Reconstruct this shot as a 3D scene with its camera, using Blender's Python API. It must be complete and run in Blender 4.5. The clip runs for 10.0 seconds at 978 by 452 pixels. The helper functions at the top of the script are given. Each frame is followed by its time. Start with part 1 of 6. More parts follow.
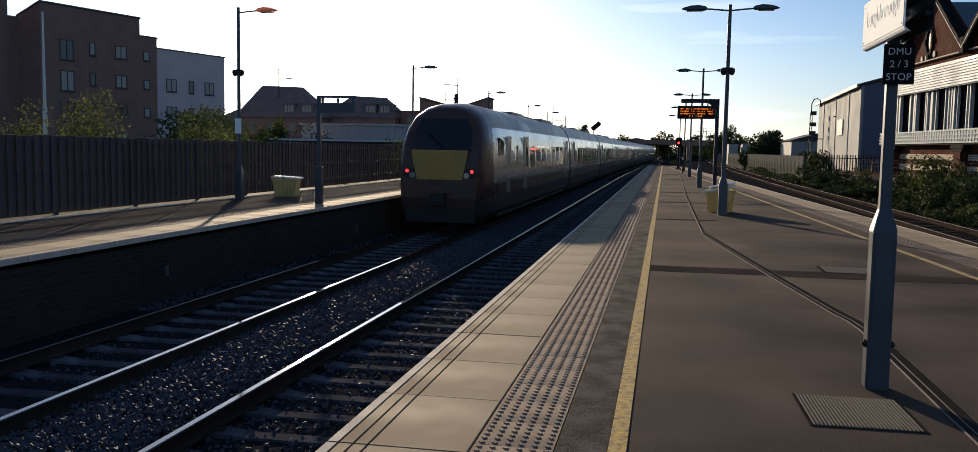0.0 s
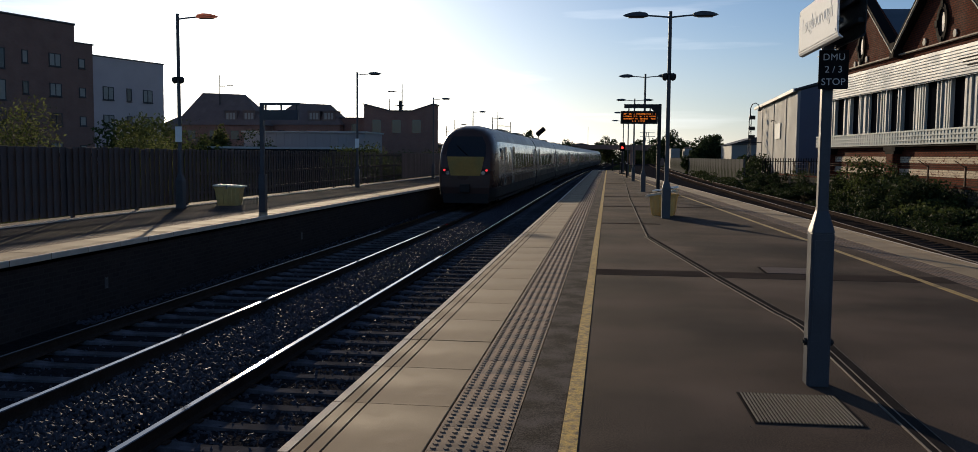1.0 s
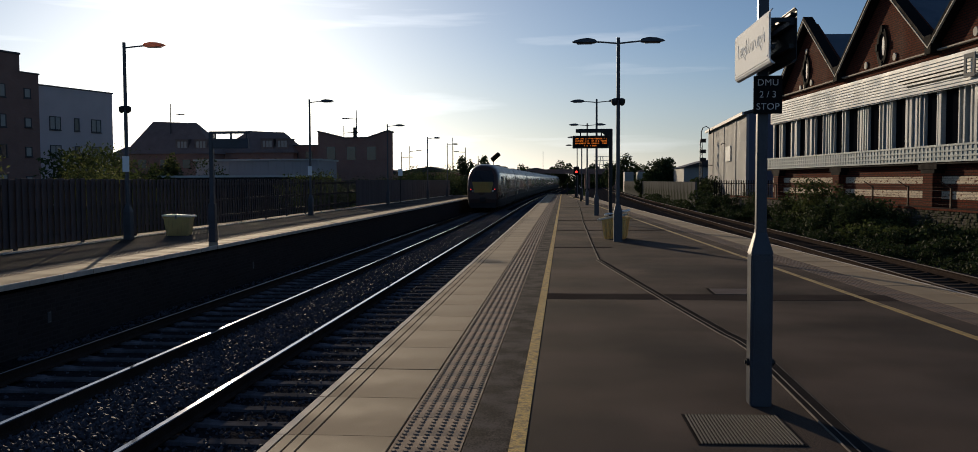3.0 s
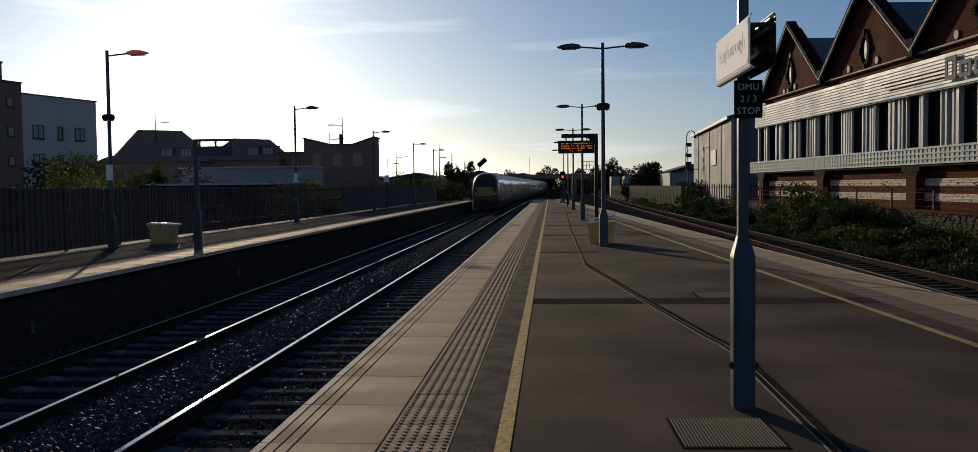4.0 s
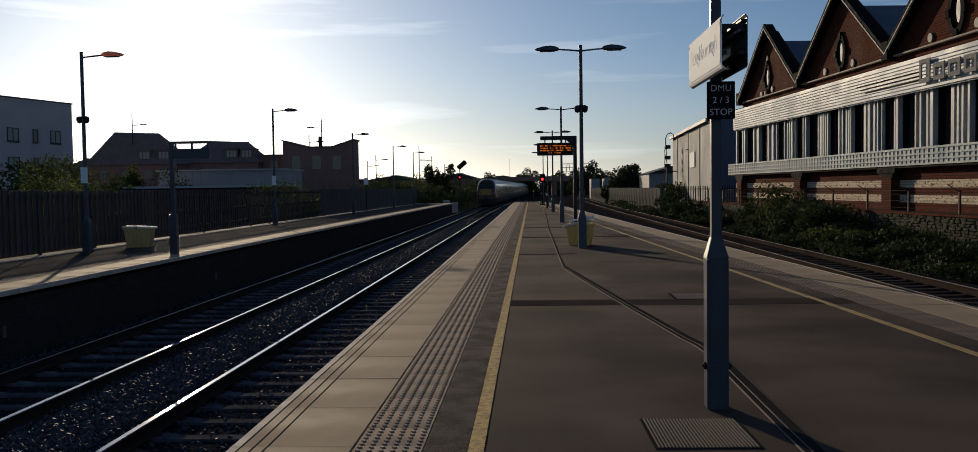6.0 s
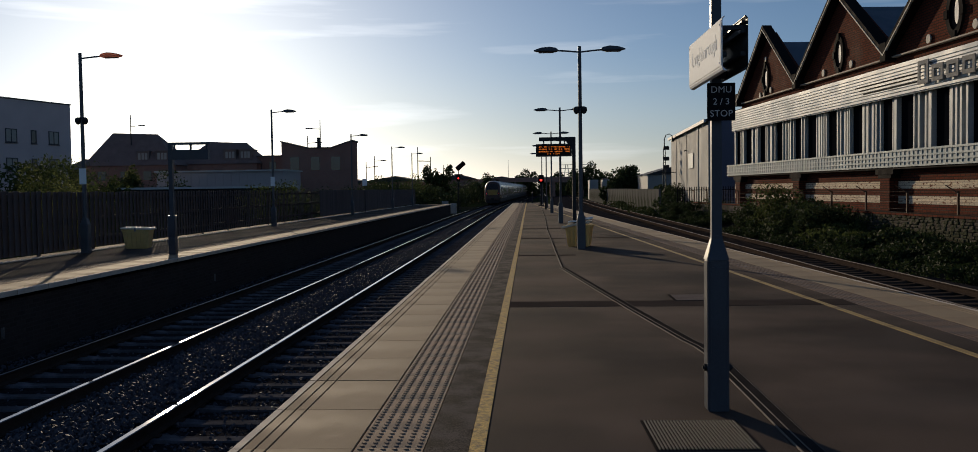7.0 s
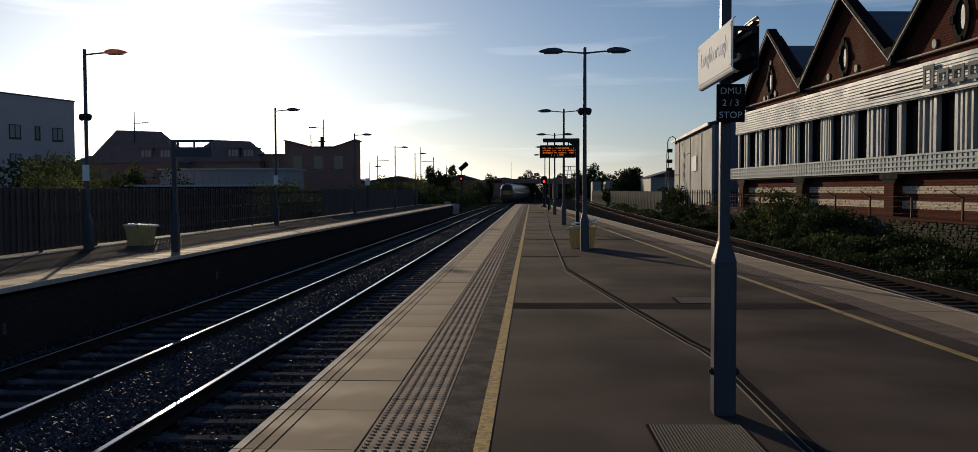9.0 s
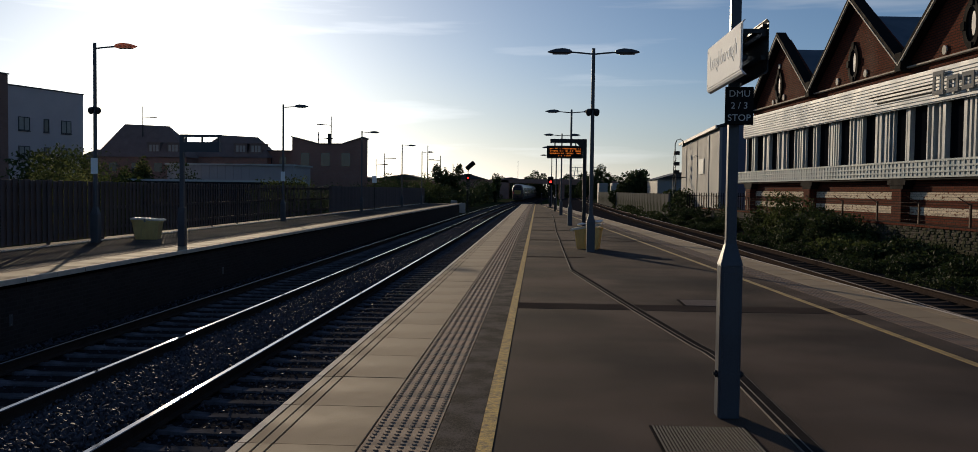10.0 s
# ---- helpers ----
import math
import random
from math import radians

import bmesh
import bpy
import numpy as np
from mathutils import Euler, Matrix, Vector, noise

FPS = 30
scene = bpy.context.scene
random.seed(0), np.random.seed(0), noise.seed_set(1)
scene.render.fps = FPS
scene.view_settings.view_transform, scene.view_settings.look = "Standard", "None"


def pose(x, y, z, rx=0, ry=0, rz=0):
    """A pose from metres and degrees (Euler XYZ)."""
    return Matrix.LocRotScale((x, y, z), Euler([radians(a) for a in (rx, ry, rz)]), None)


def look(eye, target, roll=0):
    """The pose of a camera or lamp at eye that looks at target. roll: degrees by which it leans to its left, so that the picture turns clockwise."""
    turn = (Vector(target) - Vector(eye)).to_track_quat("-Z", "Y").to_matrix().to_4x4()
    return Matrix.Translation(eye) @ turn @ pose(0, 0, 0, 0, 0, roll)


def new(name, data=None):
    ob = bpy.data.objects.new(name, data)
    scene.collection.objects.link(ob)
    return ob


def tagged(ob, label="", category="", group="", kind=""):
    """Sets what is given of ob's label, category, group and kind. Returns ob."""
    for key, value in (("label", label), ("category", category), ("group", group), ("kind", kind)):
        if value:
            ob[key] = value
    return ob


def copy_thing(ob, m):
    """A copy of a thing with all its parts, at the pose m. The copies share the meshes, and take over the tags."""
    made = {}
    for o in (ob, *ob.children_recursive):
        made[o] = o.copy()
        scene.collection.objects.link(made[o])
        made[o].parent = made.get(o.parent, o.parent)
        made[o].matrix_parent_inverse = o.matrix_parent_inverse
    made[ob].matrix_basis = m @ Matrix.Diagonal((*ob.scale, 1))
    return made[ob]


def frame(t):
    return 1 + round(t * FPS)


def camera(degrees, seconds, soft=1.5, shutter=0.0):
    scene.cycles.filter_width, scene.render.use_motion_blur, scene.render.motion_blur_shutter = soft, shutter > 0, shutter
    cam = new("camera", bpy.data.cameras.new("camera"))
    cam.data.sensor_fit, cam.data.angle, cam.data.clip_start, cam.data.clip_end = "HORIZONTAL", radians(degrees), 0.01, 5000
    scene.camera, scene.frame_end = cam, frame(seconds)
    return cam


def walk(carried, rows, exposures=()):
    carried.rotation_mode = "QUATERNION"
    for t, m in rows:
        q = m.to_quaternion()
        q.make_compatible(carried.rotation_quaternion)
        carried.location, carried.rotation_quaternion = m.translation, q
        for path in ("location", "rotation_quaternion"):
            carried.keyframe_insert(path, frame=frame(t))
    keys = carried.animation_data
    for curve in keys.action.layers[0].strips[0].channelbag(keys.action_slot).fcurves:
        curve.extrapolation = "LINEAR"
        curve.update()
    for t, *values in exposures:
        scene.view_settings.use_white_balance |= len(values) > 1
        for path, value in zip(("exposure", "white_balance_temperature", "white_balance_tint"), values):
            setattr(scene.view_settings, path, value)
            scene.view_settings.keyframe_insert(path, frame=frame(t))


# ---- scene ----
cam = camera(57.4, 10.0, soft=0.8)
PATH = [
    (0, (-0.145, -0.383, 1.471), (-0.525, 1.573, 1.298), 1.0),
    (0.5, (-0.184, -0.403, 1.469), (-0.495, 1.566, 1.307), 0.4),
    (1, (-0.151, -0.4, 1.471), (-0.413, 1.577, 1.313), 0.5),
    (1.5, (-0.111, -0.388, 1.479), (-0.343, 1.593, 1.334), 0.5),
    (2, (-0.086, -0.394, 1.481), (-0.282, 1.593, 1.361), 0.3),
    (2.5, (-0.074, -0.396, 1.48), (-0.255, 1.593, 1.371), -0.0),
    (4, (-0.041, -0.399, 1.483), (-0.179, 1.594, 1.394), -0.7),
    (4.5, (-0.017, -0.41, 1.479), (-0.148, 1.583, 1.391), -0.9),
    (5, (-0.001, -0.41, 1.479), (-0.123, 1.584, 1.392), -0.9),
    (5.5, (0.004, -0.384, 1.474), (-0.098, 1.612, 1.389), -0.8),
    (7, (-0.01, -0.374, 1.479), (-0.101, 1.622, 1.397), -0.8),
    (7.5, (-0.012, -0.358, 1.474), (-0.104, 1.639, 1.396), -0.8),
    (8, (-0.015, -0.367, 1.472), (-0.108, 1.629, 1.394), -0.7),
    (8.5, (-0.022, -0.329, 1.471), (-0.117, 1.667, 1.393), -0.6),
    (9, (-0.035, -0.321, 1.472), (-0.131, 1.675, 1.392), -0.2),
    (9.5, (-0.039, -0.335, 1.469), (-0.139, 1.661, 1.391), 0.2),
    (10, (-0.04, -0.333, 1.468), (-0.149, 1.662, 1.387), 0.7),
]
walk(cam, [(t, look(eye, target, roll)) for t, eye, target, roll in PATH],
     exposures=[(0, 0.75, 6300, 10), (0.5, 0.55, 6300, 10), (1.0, 0.35, 6300, 10), (2.5, 0.05, 6300, 10), (5.5, -0.05, 6300, 10), (7.5, -0.1, 6300, 10), (10.0, 0.0, 6300, 10)])


# ---- light: low evening sun ahead, clear sky ----
SUN_AZ, SUN_EL = 22.0, 11.8          # degrees left of the track's direction, and above the horizon
world = bpy.data.worlds.new("world")
scene.world = world
world.use_nodes = True
wn, wl = world.node_tree.nodes, world.node_tree.links
wn.clear()
sky = wn.new("ShaderNodeTexSky")
sky.sky_type = "NISHITA"
sky.sun_disc = False
sky.sun_elevation = radians(SUN_EL)
sky.sun_rotation = radians(-SUN_AZ)
sky.air_density, sky.dust_density, sky.ozone_density = 0.78, 0.50, 3.2
wc = wn.new("ShaderNodeTexCoord")
wm = wn.new("ShaderNodeMapping")
wm.inputs["Scale"].default_value = (1.1, 1.1, 13.0)
wl.new(wc.outputs["Generated"], wm.inputs["Vector"])
cl = wn.new("ShaderNodeTexNoise")
cl.inputs["Scale"].default_value, cl.inputs["Detail"].default_value = 2.6, 6.0
wl.new(wm.outputs[0], cl.inputs["Vector"])
cr = wn.new("ShaderNodeValToRGB")
cr.color_ramp.elements[0].position, cr.color_ramp.elements[1].position = 0.54, 0.80
cr.color_ramp.elements[0].color, cr.color_ramp.elements[1].color = (0, 0, 0, 1), (1, 1, 1, 1)
wl.new(cl.outputs[0], cr.inputs[0])
hs = wn.new("ShaderNodeHueSaturation")
hs.inputs["Saturation"].default_value, hs.inputs["Value"].default_value = 0.35, 1.45
wl.new(sky.outputs[0], hs.inputs["Color"])
mx = wn.new("ShaderNodeMix")
mx.data_type = "RGBA"
wl.new(cr.outputs[0], mx.inputs[0])
wl.new(sky.outputs[0], mx.inputs[6])
wl.new(hs.outputs[0], mx.inputs[7])
# pale evening haze low over the horizon
sepz, low = wn.new("ShaderNodeSeparateXYZ"), wn.new("ShaderNodeMapRange")
wl.new(wc.outputs["Generated"], sepz.inputs[0])
wl.new(sepz.outputs["Z"], low.inputs["Value"])
low.interpolation_type = "SMOOTHSTEP"
low.inputs["From Min"].default_value, low.inputs["From Max"].default_value = 0.0, 0.16
low.inputs["To Min"].default_value, low.inputs["To Max"].default_value = 0.75, 0.0
haze, mh = wn.new("ShaderNodeHueSaturation"), wn.new("ShaderNodeMix")
haze.inputs["Saturation"].default_value, haze.inputs["Value"].default_value = 0.45, 0.92
mh.data_type = "RGBA"
wl.new(mx.outputs[2], haze.inputs["Color"])
wl.new(low.outputs[0], mh.inputs[0])
wl.new(mx.outputs[2], mh.inputs[6])
wl.new(haze.outputs[0], mh.inputs[7])
bg = wn.new("ShaderNodeBackground")
bg.inputs["Strength"].default_value = 0.068
wl.new(mh.outputs[2], bg.inputs["Color"])
wo = wn.new("ShaderNodeOutputWorld")
wl.new(bg.outputs[0], wo.inputs["Surface"])

sun_data = bpy.data.lights.new("sun", "SUN")
sun_data.energy, sun_data.angle, sun_data.color = 3.2, radians(0.6), (1.0, 0.785, 0.53)
sun = new("sun", sun_data)
sa, se = radians(SUN_AZ), radians(SUN_EL)
SUN_DIR = Vector((-math.sin(sa) * math.cos(se), math.cos(sa) * math.cos(se), math.sin(se)))
sun.matrix_world = look((-20, 40, 60), Vector((-20, 40, 60)) - SUN_DIR)


# ---- materials ----
def material(name, color, rough=0.7, metal=0.0, vary=0.15, scale=3.0, fine=60.0, bump=0.15, depth=0.01, spec=0.25,
             random_piece=0.0, second=None, second_at=0.62, coat=0.0, emit=0.0, rough_vary=0.12, gain=1.0):
    """A surface with variation at two scales, fine relief, and optional stains in a second colour."""
    m = bpy.data.materials.new(name)
    m.use_nodes = True
    n, l = m.node_tree.nodes, m.node_tree.links
    b = n["Principled BSDF"]
    tc = n.new("ShaderNodeTexCoord")
    big, small = n.new("ShaderNodeTexNoise"), n.new("ShaderNodeTexNoise")
    big.inputs["Scale"].default_value, big.inputs["Detail"].default_value = scale, 5
    small.inputs["Scale"].default_value, small.inputs["Detail"].default_value = fine, 3
    l.new(tc.outputs["Object"], big.inputs["Vector"])
    l.new(tc.outputs["Object"], small.inputs["Vector"])
    add = n.new("ShaderNodeMath")
    add.operation = "ADD"
    l.new(big.outputs[0], add.inputs[0])
    l.new(small.outputs[0], add.inputs[1])
    value = add.outputs[0]
    if random_piece:
        oi = n.new("ShaderNodeObjectInfo")
        k = n.new("ShaderNodeMath")
        k.operation = "MULTIPLY_ADD"
        l.new(oi.outputs["Random"], k.inputs[0])
        k.inputs[1].default_value = random_piece
        l.new(value, k.inputs[2])
        value = k.outputs[0]
    r = n.new("ShaderNodeMapRange")
    r.inputs["From Min"].default_value, r.inputs["From Max"].default_value = 1 - 0.4 / gain, 1 + 0.4 / gain + random_piece
    r.inputs["To Min"].default_value, r.inputs["To Max"].default_value = 1 - vary, 1 + vary
    l.new(value, r.inputs["Value"])
    mul = n.new("ShaderNodeMix")
    mul.data_type, mul.blend_type = "RGBA", "MULTIPLY"
    mul.inputs[0].default_value = 1.0
    l.new(r.outputs[0], mul.inputs[7])
    if second:
        mix = n.new("ShaderNodeMix")
        mix.data_type = "RGBA"
        ramp = n.new("ShaderNodeValToRGB")
        ramp.color_ramp.elements[0].position, ramp.color_ramp.elements[1].position = second_at - 0.08, second_at + 0.08
        st = n.new("ShaderNodeTexNoise")
        st.inputs["Scale"].default_value, st.inputs["Detail"].default_value = scale * 0.7, 7
        l.new(tc.outputs["Object"], st.inputs["Vector"])
        l.new(st.outputs[0], ramp.inputs[0])
        l.new(ramp.outputs[0], mix.inputs[0])
        mix.inputs[6].default_value, mix.inputs[7].default_value = (*color, 1), (*second, 1)
        l.new(mix.outputs[2], mul.inputs[6])
    else:
        mul.inputs[6].default_value = (*color, 1)
    l.new(mul.outputs[2], b.inputs["Base Color"])
    rr = n.new("ShaderNodeMapRange")
    rr.inputs["From Min"].default_value, rr.inputs["From Max"].default_value = 0.3, 0.7
    rr.inputs["To Min"].default_value, rr.inputs["To Max"].default_value = max(0.02, rough - rough_vary), min(1, rough + rough_vary)
    l.new(big.outputs[0], rr.inputs["Value"])
    l.new(rr.outputs[0], b.inputs["Roughness"])
    b.inputs["Metallic"].default_value = metal
    b.inputs["Specular IOR Level"].default_value = spec
    b.inputs["Coat Weight"].default_value = coat
    if bump:
        bp = n.new("ShaderNodeBump")
        bp.inputs["Strength"].default_value, bp.inputs["Distance"].default_value = bump, depth
        l.new(small.outputs[0], bp.inputs["Height"])
        l.new(bp.outputs[0], b.inputs["Normal"])
    if emit:
        b.inputs["Emission Color"].default_value = (*color, 1)
        b.inputs["Emission Strength"].default_value = emit
    return m


def brick_material(name, c1, c2, mortar, size=(0.225, 0.075), joint=0.009):
    """Brickwork seen from far off, laid along y and up z."""
    m = material(name, c1, 0.9, vary=0.2, scale=0.8, fine=25, bump=0.0, spec=0.02)
    n, l = m.node_tree.nodes, m.node_tree.links
    b = n["Principled BSDF"]
    tc = n.new("ShaderNodeTexCoord")
    sep, com = n.new("ShaderNodeSeparateXYZ"), n.new("ShaderNodeCombineXYZ")
    l.new(tc.outputs["Object"], sep.inputs[0])
    ad = n.new("ShaderNodeMath")
    l.new(sep.outputs["X"], ad.inputs[0])
    l.new(sep.outputs["Y"], ad.inputs[1])
    l.new(ad.outputs[0], com.inputs["X"])
    l.new(sep.outputs["Z"], com.inputs["Y"])
    t = n.new("ShaderNodeTexBrick")
    l.new(com.outputs[0], t.inputs["Vector"])
    t.inputs["Scale"].default_value = 1.0
    t.inputs["Brick Width"].default_value, t.inputs["Row Height"].default_value = size
    t.inputs["Mortar Size"].default_value = joint
    t.inputs["Color1"].default_value, t.inputs["Color2"].default_value, t.inputs["Mortar"].default_value = (*c1, 1), (*c2, 1), (*mortar, 1)
    old = b.inputs["Base Color"].links[0].from_node
    l.new(t.outputs["Color"], old.inputs[6])
    bp = n.new("ShaderNodeBump")
    bp.inputs["Strength"].default_value, bp.inputs["Distance"].default_value = 0.5, 0.01
    l.new(t.outputs["Fac"], bp.inputs["Height"])
    bp.invert = True
    l.new(bp.outputs[0], b.inputs["Normal"])
    return m


def leaf_material(name, color, back=0.5):
    """Leaves that let some sunlight through."""
    m = bpy.data.materials.new(name)
    m.use_nodes = True
    n, l = m.node_tree.nodes, m.node_tree.links
    b = n["Principled BSDF"]
    g = n.new("ShaderNodeNewGeometry")
    r = n.new("ShaderNodeMapRange")
    r.inputs["To Min"].default_value, r.inputs["To Max"].default_value = 0.55, 1.5
    l.new(g.outputs["Random Per Island"], r.inputs["Value"])
    mul = n.new("ShaderNodeMix")
    mul.data_type, mul.blend_type = "RGBA", "MULTIPLY"
    mul.inputs[0].default_value = 1.0
    mul.inputs[6].default_value = (*color, 1)
    l.new(r.outputs[0], mul.inputs[7])
    l.new(mul.outputs[2], b.inputs["Base Color"])
    b.inputs["Roughness"].default_value = 0.7
    b.inputs["Specular IOR Level"].default_value = 0.12
    tr = n.new("ShaderNodeBsdfTranslucent")
    l.new(mul.outputs[2], tr.inputs["Color"])
    ms = n.new("ShaderNodeMixShader")
    ms.inputs[0].default_value = back
    l.new(b.outputs[0], ms.inputs[1])
    l.new(tr.outputs[0], ms.inputs[2])
    l.new(ms.outputs[0], n["Material Output"].inputs["Surface"])
    return m


def see_through(m, color, share):
    """Lets part of the light pass through a thin moulded skin."""
    n, l = m.node_tree.nodes, m.node_tree.links
    tr, ms = n.new("ShaderNodeBsdfTranslucent"), n.new("ShaderNodeMixShader")
    tr.inputs["Color"].default_value = (*color, 1)
    ms.inputs[0].default_value = share
    l.new(n["Principled BSDF"].outputs[0], ms.inputs[1])
    l.new(tr.outputs[0], ms.inputs[2])
    l.new(ms.outputs[0], n["Material Output"].inputs["Surface"])
    return m


RED_LENS = see_through(material("lamp_red_lens", (0.62, 0.34, 0.27), 0.4, vary=0.1), (0.88, 0.50, 0.38), 0.75)


def glass_dark(name, color=(0.02, 0.025, 0.03), rough=0.06, spec=0.8):
    m = material(name, color, rough, vary=0.2, scale=0.7, fine=4, bump=0.02, depth=0.002, spec=spec, rough_vary=0.03)
    return m


ASPHALT = material("asphalt", (0.100, 0.076, 0.062), 0.9, vary=0.5, scale=0.55, fine=110, gain=2.2, bump=0.3, depth=0.003, second=(0.064, 0.052, 0.046), second_at=0.53, spec=0.03)
# darker asphalt tone that holds the shade of the cross strips
ASPHALT_SHADE = material("asphalt_shade", (0.072, 0.059, 0.051), 0.9, vary=0.25, scale=1.5, fine=190, bump=0.4, depth=0.004, spec=0.0)
ASPHALT_GRIT = material("asphalt_grit", (0.082, 0.071, 0.064), 0.9, vary=0.8, scale=3.5, fine=120, gain=2.6, bump=0.6, depth=0.004, spec=0.02)
COPING = material("coping_concrete", (0.305, 0.232, 0.146), 0.85, vary=0.16, scale=1.6, fine=120, bump=0.35, depth=0.003, random_piece=1.2, second=(0.262, 0.192, 0.122), second_at=0.54, spec=0.25)
TACTILE = material("tactile_concrete", (0.25, 0.168, 0.118), 0.85, vary=0.2, scale=2.4, fine=150, bump=0.2, depth=0.003, random_piece=0.5, second=(0.175, 0.135, 0.11), second_at=0.55, spec=0.25)
NOSING = material("coping_edge", (0.58, 0.52, 0.44), 0.85, vary=0.25, scale=4, fine=90, bump=0.3, depth=0.004)
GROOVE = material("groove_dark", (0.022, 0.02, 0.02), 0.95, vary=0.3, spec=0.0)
YELLOW_LINE = material("yellow_line_paint", (0.50, 0.325, 0.075), 0.75, vary=0.55, scale=26, fine=110, gain=1.6, bump=0.6, depth=0.005, second=(0.25, 0.165, 0.06), second_at=0.57, spec=0.2)
YELLOW_FADED = material("faded_yellow_paint", (0.36, 0.26, 0.10), 0.8, vary=0.3, scale=5, fine=120, bump=0.4, depth=0.004, second=(0.20, 0.15, 0.07), second_at=0.6)
WALL_BRICK = brick_material("platform_brick", (0.058, 0.047, 0.045), (0.042, 0.036, 0.036), (0.06, 0.054, 0.05))
GROUND = material("ground_earth", (0.042, 0.044, 0.028), 0.95, vary=0.45, scale=0.12, fine=6, bump=0.5, depth=0.05, second=(0.030, 0.045, 0.018), second_at=0.5, spec=0.0)
BALLAST = material("ballast_bed", (0.026, 0.026, 0.030), 0.95, vary=0.6, scale=9, fine=32, bump=0.8, depth=0.04, spec=0.0)
STONE = material("ballast_stone", (0.078, 0.082, 0.102), 0.7, vary=0.3, scale=5, fine=60, bump=0.2, depth=0.004, spec=0.12)
SLEEPER = material("sleeper_concrete", (0.135, 0.137, 0.158), 0.85, vary=0.4, scale=5, fine=60, bump=0.3, depth=0.004, random_piece=0.8, second=(0.075, 0.075, 0.082), second_at=0.5, spec=0.0)
SLEEPER_RUSTY = material("sleeper_rust_stained", (0.07, 0.055, 0.046), 0.9, vary=0.4, scale=5, fine=60, bump=0.3, depth=0.004, random_piece=0.8, spec=0.0)
RAIL_SIDE = material("rail_rust", (0.052, 0.040, 0.034), 0.9, 0.0, vary=0.3, scale=4, fine=40, bump=0.3, depth=0.003, spec=0.0)
RAIL_TOP = material("rail_polished", (0.15, 0.145, 0.145), 0.08, 1.0, vary=0.1, scale=3, fine=60, bump=0.02, depth=0.001, rough_vary=0.02)
RAIL_DULL = material("rail_dull", (0.20, 0.165, 0.14), 0.6, 0.0, vary=0.25, scale=3, fine=40, bump=0.1, depth=0.002, spec=0.2)
POST_PAINT = material("post_grey_paint", (0.045, 0.055, 0.075), 0.42, 0.0, spec=0.4, vary=0.16, scale=3, fine=70, bump=0.08, depth=0.002, second=(0.034, 0.042, 0.058), second_at=0.62)
LAMP_PAINT = material("lamp_grey_paint", (0.09, 0.097, 0.11), 0.5, 0.2, vary=0.2, scale=4, fine=50, bump=0.05)
LAMP_LENS = material("lamp_lens", (0.10, 0.085, 0.085), 0.35, vary=0.1)

SIGN_WHITE = material("sign_white_enamel", (0.85, 0.895, 0.925), 0.7, spec=0.06, rough_vary=0.02, vary=0.04, scale=4, fine=40, bump=0.04)
SIGN_TEXT = material("sign_letter_grey", (0.81, 0.86, 0.89), 0.7, spec=0.06, vary=0.05, bump=0)
SIGN_BACK = material("sign_back_metal", (0.03, 0.032, 0.035), 0.5, 0.4, vary=0.2)
SIGN_BLACK = material("sign_black_plate", (0.012, 0.012, 0.014), 0.7, spec=0.06, vary=0.2, bump=0.02)
SIGN_LETTER = material("sign_letter_white", (0.62, 0.62, 0.62), 0.8, spec=0.05, vary=0.1, bump=0.0)
STEEL = material("galvanised_steel", (0.30, 0.31, 0.32), 0.4, 0.8, vary=0.2, scale=8, fine=60, bump=0.08)
DARK_STEEL = material("dark_steel", (0.03, 0.032, 0.035), 0.5, 0.5, vary=0.2)
BIN_YELLOW = see_through(material("grit_bin_yellow", (0.74, 0.59, 0.26), 0.5, vary=0.18, scale=3, fine=40, bump=0.1, second=(0.62, 0.49, 0.23), second_at=0.6), (0.85, 0.68, 0.28), 0.25)
FENCE_WOOD = material("fence_stained_boards", (0.112, 0.098, 0.103), 0.8, vary=0.3, scale=2, fine=30, bump=0.2, spec=0.05, random_piece=0.5)
FENCE_DARK = material("fence_dark_paint", (0.028, 0.027, 0.028), 0.8, vary=0.3, scale=2, fine=30, bump=0.15, spec=0.0)
BOARD_DARK = material("display_case", (0.014, 0.014, 0.016), 0.4, vary=0.2)
LED = material("display_led", (1.0, 0.22, 0.02), 0.5, vary=0.0, bump=0, emit=0.5)
RED_LIGHT = material("red_signal_light", (1.0, 0.03, 0.02), 0.4, vary=0.0, bump=0, emit=3.0)
RUBBER = material("rubber_black", (0.02, 0.02, 0.02), 0.7, vary=0.3, scale=6)
DUCT = material("cable_duct_cover", (0.038, 0.034, 0.032), 1.0, vary=0.3, scale=3, fine=80, bump=0.3, spec=0.0, rough_vary=0.0)
DUCT_EDGE = material("cable_duct_edge", (0.19, 0.17, 0.15), 0.85, 0.0, vary=0.4, scale=5, spec=0.1)
GRATE = material("drain_grate_iron", (0.115, 0.11, 0.103), 0.75, 0.2, vary=0.3, scale=6, fine=60, bump=0.2)


